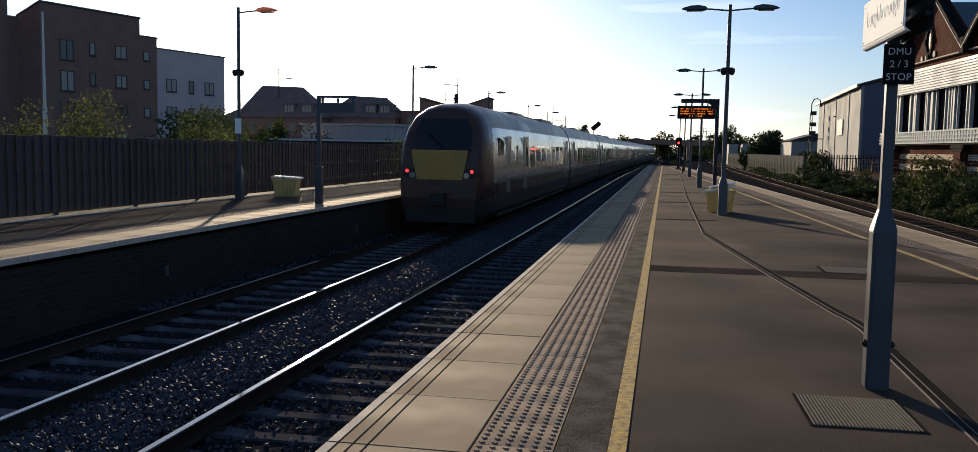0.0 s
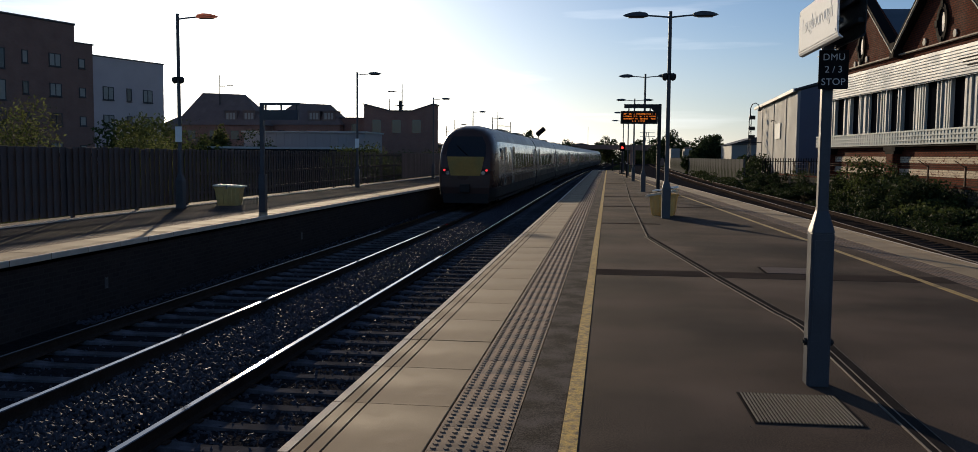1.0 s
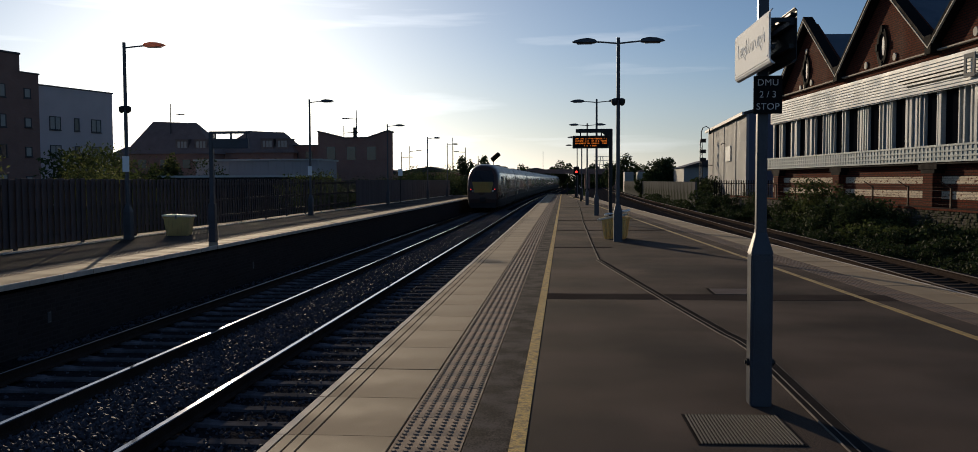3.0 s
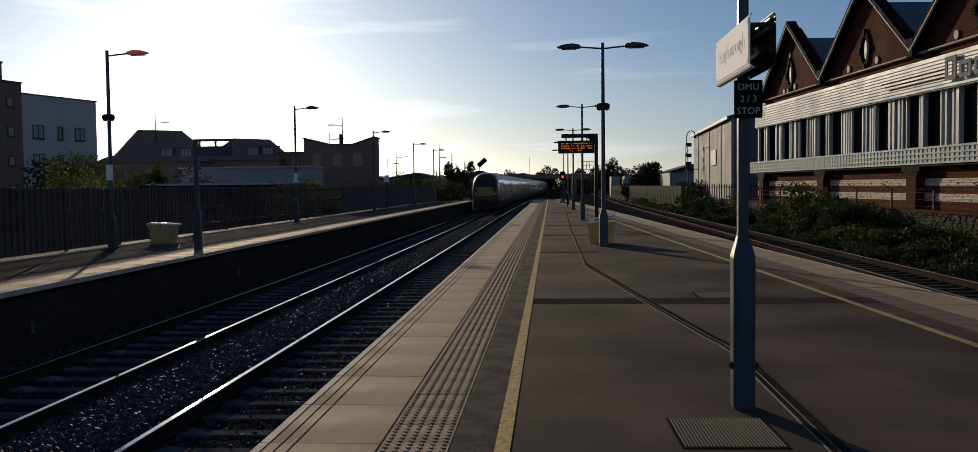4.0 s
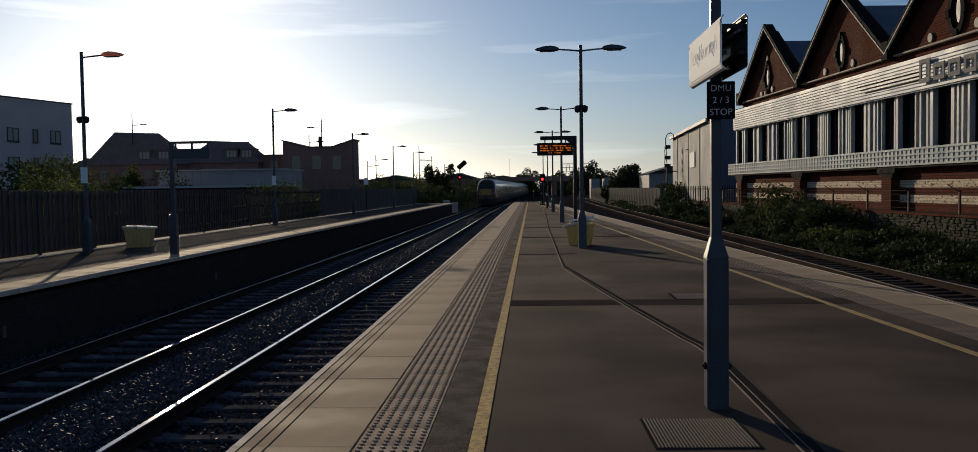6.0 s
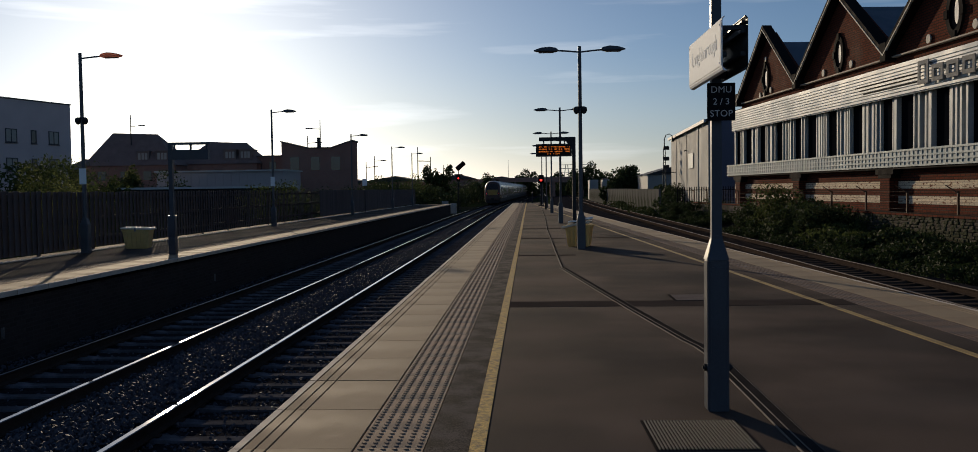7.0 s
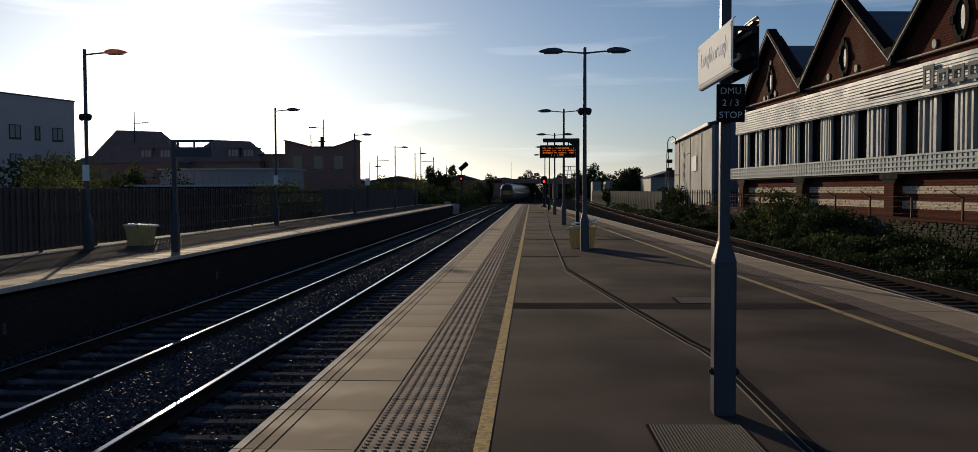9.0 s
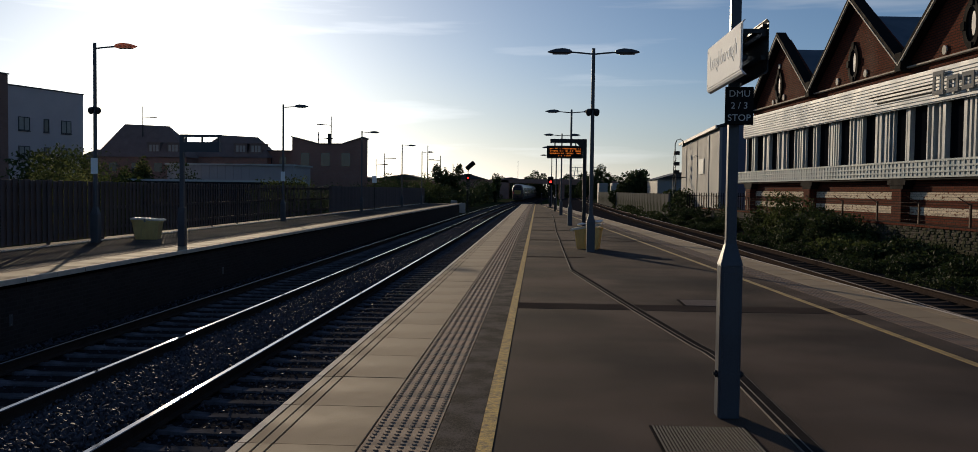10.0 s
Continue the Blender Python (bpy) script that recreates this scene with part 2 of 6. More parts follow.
# ---- mesh helpers ----
class Shape:
    """Collects faces and turns them into one mesh object."""

    def __init__(self):
        self.v, self.f, self.mi = [], [], []

    def poly(self, pts, mi=0):
        k = len(self.v)
        self.v += [tuple(p) for p in pts]
        self.f.append(tuple(range(k, k + len(pts))))
        self.mi.append(mi)
        return self

    def box(self, x0, y0, z0, x1, y1, z1, mi=0):
        k = len(self.v)
        self.v += [(x, y, z) for z in (z0, z1) for y in (y0, y1) for x in (x0, x1)]
        for q in ((0, 2, 3, 1), (4, 5, 7, 6), (0, 1, 5, 4), (2, 6, 7, 3), (0, 4, 6, 2), (1, 3, 7, 5)):
            self.f.append(tuple(k + i for i in q))
            self.mi.append(mi)
        return self

    def loft(self, rings, mi=0, cap=True, closed=True):
        """Joins rings of equal point count; caps the ends."""
        k, n = len(self.v), len(rings[0])
        for r in rings:
            self.v += [tuple(p) for p in r]
        for i in range(len(rings) - 1):
            for j in range(n if closed else n - 1):
                a, b = k + i * n + j, k + i * n + (j + 1) % n
                self.f.append((a, b, b + n, a + n))
                self.mi.append(mi)
        if cap and closed:
            self.f.append(tuple(k + j for j in range(n))[::-1])
            self.f.append(tuple(k + (len(rings) - 1) * n + j for j in range(n)))
            self.mi += [mi, mi]
        return self

    def tube(self, pts, radii, n=10, mi=0):
        """A round bar along points, with a radius at each."""
        pts = [Vector(p) for p in pts]
        radii = radii if isinstance(radii, (list, tuple)) else [radii] * len(pts)
        rings = []
        for i, p in enumerate(pts):
            d = (pts[min(i + 1, len(pts) - 1)] - pts[max(i - 1, 0)]).normalized()
            a = Vector((1, 0, 0)) if abs(d.x) < 0.8 else Vector((0, 1, 0))
            u = d.cross(a).normalized()
            w = d.cross(u)
            rings.append([p + radii[i] * (math.cos(2 * math.pi * j / n) * u + math.sin(2 * math.pi * j / n) * w) for j in range(n)])
        return self.loft(rings, mi)

    def disc(self, c, normal, rx, ry, t, n=20, mi=0):
        """A flat elliptical plate of thickness t, facing normal (x or y axis)."""
        rings = []
        for s in (0, t):
            ring = []
            for j in range(n):
                a = 2 * math.pi * j / n
                if normal == "x":
                    ring.append((c[0] + s, c[1] + rx * math.cos(a), c[2] + ry * math.sin(a)))
                else:
                    ring.append((c[0] + rx * math.cos(a), c[1] + s, c[2] + ry * math.sin(a)))
            rings.append(ring)
        return self.loft(rings, mi)

    def mesh(self, name, mats, bevel=0.0, smooth=False, segments=2):
        me = bpy.data.meshes.new(name)
        me.from_pydata(self.v, [], self.f)
        mats = mats if isinstance(mats, (list, tuple)) else [mats]
        for m in mats:
            me.materials.append(m)
        me.polygons.foreach_set("material_index", self.mi)
        bm = bmesh.new()
        bm.from_mesh(me)
        bmesh.ops.recalc_face_normals(bm, faces=bm.faces)
        if bevel:
            bmesh.ops.bevel(bm, geom=[e for e in bm.edges if e.is_manifold and e.calc_face_angle(0) > 0.5], offset=bevel, segments=segments, affect="EDGES", clamp_overlap=True)
        bm.to_mesh(me)
        bm.free()
        if smooth:
            me.polygons.foreach_set("use_smooth", [True] * len(me.polygons))
            me.set_sharp_from_angle(angle=radians(35))
        me.update()
        return me


def part(name, shape, mats, parent, label="", bevel=0.0, smooth=False, at=None):
    """One mesh object under a thing or a part."""
    me = shape if isinstance(shape, bpy.types.Mesh) else shape.mesh(name, mats, bevel, smooth)
    ob = new(name, me)
    ob.parent = parent
    if at is not None:
        ob.matrix_basis = at
    if label:
        tagged(ob, label)
    return ob


def thing(name, label, category, m=None, group="", kind="", shape=None, mats=None, bevel=0.0, smooth=False):
    """A top-level object: an Empty at its base, or one mesh."""
    ob = new(name, shape.mesh(name, mats, bevel, smooth) if shape else None)
    if not shape:
        ob.empty_display_size = 0.2
    if m is not None:
        ob.matrix_basis = m
    return tagged(ob, label, category, group, kind)


def fast_mesh(name, verts, faces, mats):
    me = bpy.data.meshes.new(name)
    me.from_pydata(verts, [], faces)
    for m in (mats if isinstance(mats, (list, tuple)) else [mats]):
        me.materials.append(m)
    me.update()
    return me


def text_shape(name, body, size, m, mat, parent, spacing=1.0, extrude=0.0015):
    """Letters in the built-in font, turned into a mesh."""
    cu = bpy.data.curves.new(name, "FONT")
    cu.body, cu.size, cu.extrude = body, size, extrude
    cu.align_x, cu.align_y, cu.space_character, cu.space_line = "CENTER", "CENTER", spacing, 0.93
    tmp = bpy.data.objects.new("tmp", cu)
    scene.collection.objects.link(tmp)
    me = bpy.data.meshes.new_from_object(tmp.evaluated_get(bpy.context.evaluated_depsgraph_get()))
    bpy.data.objects.remove(tmp)
    me.name = name
    me.materials.clear()
    me.materials.append(mat)
    me.polygons.foreach_set("use_smooth", [False] * len(me.polygons))
    ob = new(name, me)
    ob.parent, ob.matrix_basis = parent, m
    return ob


# ---- plan ----
EDGE_L = -1.76           # island platform, edge on the main line
FAR_EDGE = -8.12         # edge of the platform across the tracks
FENCE_X = -11.9
RAIL_Z = -0.92
BED_Z = -1.13
GROUND_Z = -1.3
PLAT_START, PLAT_END = -6.0, 95.0
FAR_END = 92.5
DEPTH = 0.73             # coping slab, edge to back


def edge_r(y):
    """The island platform's other edge, which closes in on the main line."""
    return 5.62 - 0.0435 * y


def bend(y, start=70.0):
    """Sideways shift of the line where it bends to the right."""
    d = max(0.0, y - start)
    return 1.34e-4 * d * d if d < 55 else 0.405 + 0.0147 * (d - 55) + 4.5e-5 * (d - 55) ** 2


# ---- ground ----
g = Shape()
g.poly([(-2500, -1500, GROUND_Z), (2500, -1500, GROUND_Z), (2500, 3500, GROUND_Z), (-2500, 3500, GROUND_Z)])
thing("ground", "dark earth and rough grass beside the railway", "ground", kind="structure", shape=g, mats=GROUND)


# ---- tracks ----
def rail_rings(x, ys, shift):
    """Rail section: foot, web and head, swept along the line."""
    prof = [(-0.065, -0.16), (0.065, -0.16), (0.065, -0.145), (0.012, -0.125), (0.010, -0.045), (0.036, -0.032), (0.036, -0.006), (0.028, 0.0),
            (-0.028, 0.0), (-0.036, -0.006), (-0.036, -0.032), (-0.010, -0.045), (-0.012, -0.125), (-0.065, -0.145)]
    return [[(x(y) + shift(y) + p, y, RAIL_Z + q) for p, q in prof] for y in ys]


def build_rail(x, ys, shift, parent, head):
    s = Shape()
    s.loft(rail_rings(x, ys, shift))
    n = 14
    for i in range(len(ys) - 1):
        for j in (6, 7, 8):
            s.mi[i * n + j] = 1
    return part("rail", s, [RAIL_SIDE, head], parent, "running rail with a polished head" if head == RAIL_TOP else "dull rusty rail")


sl = Shape()
prof = lambda u, w: [(u, -w, -0.36), (u, w, -0.36), (u, w * 0.86, -0.12), (u, w * 0.8, -0.085), (u, -w * 0.8, -0.085), (u, -w * 0.86, -0.12)]
sl.loft([[(p[0], p[1], p[2] + (0.0 if abs(u) > 0.6 else -0.025)) for p in prof(u, w)] for u, w in ((-1.25, 0.13), (-0.7, 0.13), (-0.4, 0.11), (0.4, 0.11), (0.7, 0.13), (1.25, 0.13))])
SLEEPER_MESH, RUSTY_MESH = sl.mesh("sleeper", SLEEPER), sl.mesh("sleeper", SLEEPER_RUSTY)
cp = Shape()
for sx in (-0.75, 0.75):
    for dx in (-0.085, 0.085):
        cp.box(sx + dx - 0.03, -0.05, -0.13, sx + dx + 0.03, 0.05, -0.075)
CLIP_MESH = cp.mesh("rail_clips", RAIL_SIDE)

ys_main = [float(v) for v in range(-10, 71, 20)] + [float(v) for v in range(80, 441, 10)]


def build_track(name, centre, y0, y1, shift, ys, label, clips_to):
    tr = thing(name, label, "railway track", kind="structure")
    for side in (-0.75, 0.75):
        build_rail(lambda y: centre(y) + side, ys, shift, tr, RAIL_TOP if name in ("track_near", "track_far") else RAIL_DULL)
    k, y = 0, y0
    while y < y1 and k < 290:
        slope = (centre(y + 1) + shift(y + 1) - centre(y) - shift(y))
        m = Matrix.Translation((centre(y) + shift(y), y, RAIL_Z - 0.075)) @ pose(0, 0, 0, 0, 0, math.degrees(-math.atan(slope)) + random.uniform(-0.5, 0.5))
        o = part("sleeper", SLEEPER_MESH if name in ("track_near", "track_far") else RUSTY_MESH, None, tr, at=m)
        if y < clips_to:
            part("rail_clips", CLIP_MESH, RAIL_SIDE, o)
        k, y = k + 1, y + 0.65
    return tr


MAIN_1, MAIN_2 = -3.30, -6.43
build_track("track_near", lambda y: MAIN_1, -3.55, 184, bend, ys_main, "main line track beside the platform, concrete sleepers on ballast", 30)
build_track("track_far", lambda y: MAIN_2, -0.9, 185, bend, ys_main, "main line track by the far platform, bright rail heads", 40)
build_track("track_loop", lambda y: edge_r(y) + 1.5, 4.0, 95, lambda y: 0.0, [float(v) for v in range(-10, 131, 10)], "loop line beside the island platform", 0)
build_track("track_goods", lambda y: 9.2, 8.0, 185, bend, ys_main, "outer track with rusty rails below the bushes", 60)

# ballast beds
def bed(name, x0, x1, label, shift):
    s = Shape()
    rings = []
    for y in ys_main:
        d = shift(y)
        rings.append([(x0 + d - 0.5, y, GROUND_Z - 0.1), (x0 + d, y, BED_Z), (x1 + d, y, BED_Z), (x1 + d + 0.5, y, GROUND_Z - 0.1)])
    s.loft(rings, cap=False, closed=False)
    thing(name, label, "ballast", kind="structure", shape=s, mats=BALLAST)


bed("ballast_main", -8.2, -1.7, "grey crushed stone ballast under the main lines", bend)
bed("ballast_side", 3.2, 11.2, "brown ballast under the side lines", bend)


def scatter_stones(name, label, areas, seed, big=1.0, mat=None):
    """Loose crushed stones: (x0, x1, y0, y1, z, count) areas, joined in one mesh."""
    rng = np.random.default_rng(seed)
    base = np.array([(1, 0, 0), (-1, 0, 0), (0, 1, 0), (0, -1, 0), (0, 0, 1), (0, 0, -1)], float)
    tri = np.array([(0, 2, 4), (2, 1, 4), (1, 3, 4), (3, 0, 4), (2, 0, 5), (1, 2, 5), (3, 1, 5), (0, 3, 5)])
    vs, fs, k = [], [], 0
    for x0, x1, y0, y1, z, n in areas:
        u = rng.random(n)
        yy = y0 + (y1 - y0) * u ** 1.5
        xx = rng.uniform(x0, x1, n)
        size = rng.uniform(0.015, 0.034, n) * big
        zz = z + rng.uniform(-0.02, 0.035, n) * big
        v = base[None] * size[:, None, None] * rng.uniform(0.6, 1.25, (n, 6, 3)) + rng.normal(0, 0.25, (n, 6, 3)) * size[:, None, None]
        a, b = rng.uniform(0, 6.28, n), rng.uniform(-0.9, 0.9, n)
        ca, sa_, cb, sb = np.cos(a), np.sin(a), np.cos(b), np.sin(b)
        x = v[:, :, 0] * ca[:, None] - v[:, :, 1] * sa_[:, None]
        y = v[:, :, 0] * sa_[:, None] + v[:, :, 1] * ca[:, None]
        w = v[:, :, 2]
        y2 = y * cb[:, None] - w * sb[:, None]
        w2 = y * sb[:, None] + w * cb[:, None]
        vs.append(np.stack([x + xx[:, None], y2 + yy[:, None], w2 + zz[:, None]], -1).reshape(-1, 3))
        fs.append((tri[None] + (np.arange(n) * 6)[:, None, None] + k).reshape(-1, 3))
        k += n * 6
    v, f = np.concatenate(vs), np.concatenate(fs)
    ob = new(name, fast_mesh(name, v.tolist(), f.tolist(), mat or STONE))
    tagged(ob, label, "ballast stones", kind="stuff")


scatter_stones("ballast_stones", "loose crushed granite stones heaped between the rails",
               [(-5.60, -4.12, 4.5, 75, -1.075, 30000), (-5.35, -4.38, 4.5, 75, -1.040, 24000), (-7.1, -5.75, 8, 40, -1.15, 1800), (-4.0, -2.6, 4.5, 45, -1.140, 8000), (-2.5, -1.75, 4.5, 36, -1.135, 4000), (-8.1, -7.25, 12, 40, -1.13, 3000)], 4)


STONE_BROWN = material("rusty_ballast_stone", (0.085, 0.068, 0.058), 0.85, vary=0.35, scale=5, fine=60, bump=0.2, depth=0.004, spec=0.05)
scatter_stones("side_ballast_stones", "rust-stained ballast stones between the side line rails",
               [(edge_r(y + 3) + dx0, edge_r(y + 3) + dx1, y, y + 6, -1.09, n) for y in range(8, 62, 6) for dx0, dx1, n in ((0.85, 2.15, 1500), (2.3, 3.4, 900), (0.1, 0.65, 500))], 9, 1.0, STONE_BROWN)


# ---- island platform ----
s = Shape()
ys = [PLAT_START, 20.0, 45.0, 70.0, PLAT_END]
s.loft([[(EDGE_L + 0.12, y, GROUND_Z - 0.1), (edge_r(y) - 0.12, y, GROUND_Z - 0.1), (edge_r(y) - 0.12, y, -0.10), (EDGE_L + 0.12, y, -0.10)] for y in ys])
thing("platform_wall", "sooty brick platform wall under the coping", "platform", kind="structure", shape=s, mats=WALL_BRICK)
TAC = 0.40
s = Shape()
in_l, in_r = EDGE_L + DEPTH + TAC + 0.004, DEPTH + TAC + 0.004
s.loft([[(in_l, y, -0.12), (edge_r(y) - in_r, y, -0.12), (edge_r(y) - in_r, y, 0), (in_l, y, 0)] for y in ys])
thing("platform", "worn grey asphalt surface of the island platform", "platform", kind="structure", shape=s, mats=ASPHALT)
# near-black bed that shows in the joints between the edge slabs
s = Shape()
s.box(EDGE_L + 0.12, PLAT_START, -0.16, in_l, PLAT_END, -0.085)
thing("platform_bedding", "near-black bed under the platform edge slabs", "platform", kind="structure", shape=s, mats=GROOVE)
# darker gritty margin between the tactile slabs and the yellow line
s = Shape()
s.box(in_l + 0.004, PLAT_START, -0.01, EDGE_L + 1.386, PLAT_END - 1, 0.0035)
thing("asphalt_margin", "darker gritty asphalt margin beside the tactile paving", "asphalt", kind="structure", shape=s, mats=ASPHALT_GRIT)
# dark strips across the asphalt, soft shadows put into their colour
MARGIN = EDGE_L + 1.486
for y0, y1, x0, x1 in ((10.75, 11.3, MARGIN, edge_r(11) - in_r), (26.0, 26.35, MARGIN, 2.9), (32.5, 32.9, MARGIN, 2.6), (19.3, 19.55, MARGIN, 1.0), (48, 48.6, MARGIN, 2.0), (58, 58.8, MARGIN, 1.6)):
    s = Shape()
    pts = []
    for i in range(13):
        u = x0 + (x1 - x0) * i / 12
        pts.append((u, y0 + random.uniform(-0.02, 0.02)))
    back = [(u, y1 + random.uniform(-0.02, 0.02)) for u, _ in pts[::-1]]
    s.loft([[(u, v, -0.01) for u, v in pts + back], [(u, v, 0.003) for u, v in pts + back]])
    thing("asphalt_shade", "dark strip across the platform with a soft shadow put into its colour", "asphalt patch", kind="structure", shape=s, mats=ASPHALT_SHADE)


def coping_mesh(length):
    """An edge slab with three anti-slip grooves; its outer edge at x = 0, worn paler at the nose."""
    s = Shape()
    z0, gz = -0.085, -0.006
    cuts = [(0.0, 0.062, 0), (0.062, 0.076, 1), (0.076, 0.139, 0), (0.139, 0.153, 1), (0.153, 0.215, 0), (0.215, 0.229, 1), (0.229, DEPTH - 0.008, 0)]
    h = length / 2 - 0.0065
    prof = [(0.0, z0), (0.0, -0.012), (0.010, 0.0)]
    for a, b, groove in cuts:
        if groove:
            prof += [(a, 0.0), (a + 0.003, gz), (b - 0.003, gz), (b, 0.0)]
    prof += [(DEPTH - 0.012, 0.0), (DEPTH - 0.008, -0.004), (DEPTH - 0.008, z0)]
    s.loft([[(p, -h, q) for p, q in prof], [(p, h, q) for p, q in prof]])
    for i in range(len(prof)):
        a, b = prof[i], prof[(i + 1) % len(prof)]
        if a[1] < -0.0055 and b[1] < -0.0055 and b[0] < 0.3 and a[0] > 0.03:
            s.mi[i] = 2
        elif max(a[0], b[0]) <= 0.063:
            s.mi[i] = 1
    return s.mesh("coping_slab", [COPING, NOSING, GROOVE])


def tactile_mesh():
    """A 400 mm slab with six rows of six blisters."""
    s = Shape()
    h = 0.198
    s.box(-h, -h, -0.085, h, h, 0.0)
    for i in range(6):
        for j in range(6):
            cx, cy = (i - 2.5) * 0.0668, (j - 2.5) * 0.0668
            rings = []
            for r, z in ((0.0165, 0.0), (0.0125, 0.0055)):
                rings.append([(cx + r * math.cos(k * math.pi / 3), cy + r * math.sin(k * math.pi / 3), z) for k in range(6)])
            k0 = len(s.v)
            s.v += [p for ring in rings for p in ring]
            for k in range(6):
                s.f.append((k0 + k, k0 + (k + 1) % 6, k0 + 6 + (k + 1) % 6, k0 + 6 + k))
                s.mi.append(0)
            s.f.append(tuple(k0 + 6 + k for k in range(6)))
            s.mi.append(0)
    me = bpy.data.meshes.new("tactile_slab")
    me.from_pydata(s.v, [], s.f)
    me.materials.append(TACTILE)
    me.update()
    return me


def edge_paving(name, label, edge, turn, y0, y1, flip, length=0.92, tactile=True):
    """Edge slabs and tactile slabs along one platform edge. edge(y): its x; turn: degrees."""
    row = thing(name, label, "platform edge", kind="structure")
    me, tm = coping_mesh(length), tactile_mesh()
    base = pose(0, 0, 0, 0, 0, turn + (180 if flip else 0))
    y, sgn = y0, -1 if flip else 1
    while y < y1:
        m = Matrix.Translation((edge(y), y, random.uniform(-0.0015, 0.0015))) @ base @ pose(0, 0, 0, 0, 0, random.uniform(-0.08, 0.08))
        part("coping_slab", me, None, row, at=m)
        y += length
    if tactile:
        y, k = y0, 0
        while y < y1 and k < 290:
            off = DEPTH + TAC / 2
            m = Matrix.Translation((edge(y), y, random.uniform(-0.001, 0.001))) @ base @ Matrix.Translation((off, 0, 0))
            part("tactile_slab", tm, None, row, at=m)
            y, k = y + TAC, k + 1
    return row


# loose grit gathered on the asphalt by the tactile slabs and round the post
scatter_stones("loose_grit", "scattered grit and small stone chips on the asphalt", [(EDGE_L + 1.20, EDGE_L + 1.38, 2.6, 16, 0.0, 1500), (0.2, 3.2, 3.2, 14, 0.0, 420), (0.6, 1.9, 4.4, 6.2, 0.0, 260)], 21, 0.08)


# ---- painted lines, duct, covers on the island platform ----
s = Shape()
yy = PLAT_START
while yy < PLAT_END - 1:
    s.box(EDGE_L + 1.39, yy, 0.0, EDGE_L + 1.48, yy + 1.0, 0.006)
    yy += 1.0
thing("yellow_line", "worn yellow painted safety line on the asphalt", "painted line", kind="structure", shape=s, mats=YELLOW_LINE)
s = Shape()
ysr = [PLAT_START + 5 * i for i in range(19)]
s.loft([[(edge_r(y) - 1.55, y, 0.0), (edge_r(y) - 1.47, y, 0.0), (edge_r(y) - 1.47, y, 0.006), (edge_r(y) - 1.55, y, 0.006)] for y in ysr])
thing("yellow_line_loop", "faded yellow safety line along the loop line side", "painted line", kind="structure", shape=s, mats=YELLOW_FADED)


def duct_run(points, width=0.10):
    """A low cable cover with paler metal edges along a line on the platform."""
    d = thing("cable_duct", "low dark cable cover with pale metal edges across the asphalt", "cable duct")
    pts = [Vector(p) for p in points]
    def strip(off0, off1, z1, name, mat):
        rings = []
        for i, p in enumerate(pts):
            a, b = pts[max(i - 1, 0)], pts[min(i + 1, len(pts) - 1)]
            t = (b - a).normalized()
            nrm = Vector((t.y, -t.x, 0))
            q0, q1 = p + nrm * off0, p + nrm * off1
            rings.append([(q0.x, q0.y, 0.0), (q1.x, q1.y, 0.0), (q1.x, q1.y, z1), (q0.x, q0.y, z1)])
        part(name, Shape().loft(rings), mat, d)
    strip(-width / 2, width / 2, 0.008, "cover", DUCT)
    strip(-0.018, -0.010, 0.011, "ridge", DUCT_EDGE)
    strip(-width / 2 - 0.006, -width / 2, 0.011, "edge_strip", DUCT_EDGE)
    strip(width / 2, width / 2 + 0.003, 0.009, "edge_strip", DUCT_EDGE)


duct_run([(1.54, -5.5, 0), (1.54, 3.5, 0), (1.545, 5.0, 0), (1.565, 6.4, 0), (1.58, 7.5, 0), (1.55, 7.9, 0), (1.49, 8.25, 0), (1.20, 10.7, 0), (0.63, 15.9, 0), (0.595, 16.15, 0)], 0.12)
duct_run([(0.60, 16.1, 0), (0.60, 20.0, 0), (0.63, 31.9, 0), (0.78, 45, 0), (0.86, 59.7, 0), (0.95, 72, 0)], 0.045)

gr = thing("drain_grate", "ribbed iron access cover set in the asphalt", "drain cover", pose(0.98, 4.94, 0, 0, 0, 1.0))
part("frame", Shape().box(-0.302, -0.327, -0.02, -0.29, 0.327, 0.005).box(0.29, -0.327, -0.02, 0.302, 0.327, 0.005).box(-0.29, -0.327, -0.02, 0.29, -0.315, 0.005).box(-0.29, 0.315, -0.02, 0.29, 0.327, 0.005), DUCT, gr)
part("backing", Shape().box(-0.29, -0.315, -0.02, 0.29, 0.315, 0.0025), GROOVE, gr)
rib = Shape().box(-0.0046, -0.31, 0.0, 0.0046, 0.31, 0.010).mesh("rib", GRATE)
for i in range(28):
    part("rib", rib, GRATE, gr, at=pose(-0.277 + i * 0.0205, 0, 0))
hc = thing("access_cover", "flat concrete filled access cover in the asphalt", "access cover", pose(2.20, 11.58, 0, 0, 0, -1))
part("frame", Shape().box(-0.34, -0.34, -0.02, 0.34, 0.34, 0.005), DUCT, hc)
part("lid", Shape().box(-0.31, -0.31, 0.0, 0.31, 0.31, 0.008), material("cover_concrete", (0.20, 0.17, 0.15), 0.9, vary=0.2, scale=5, fine=80, bump=0.2, spec=0.0), hc, bevel=0.004)


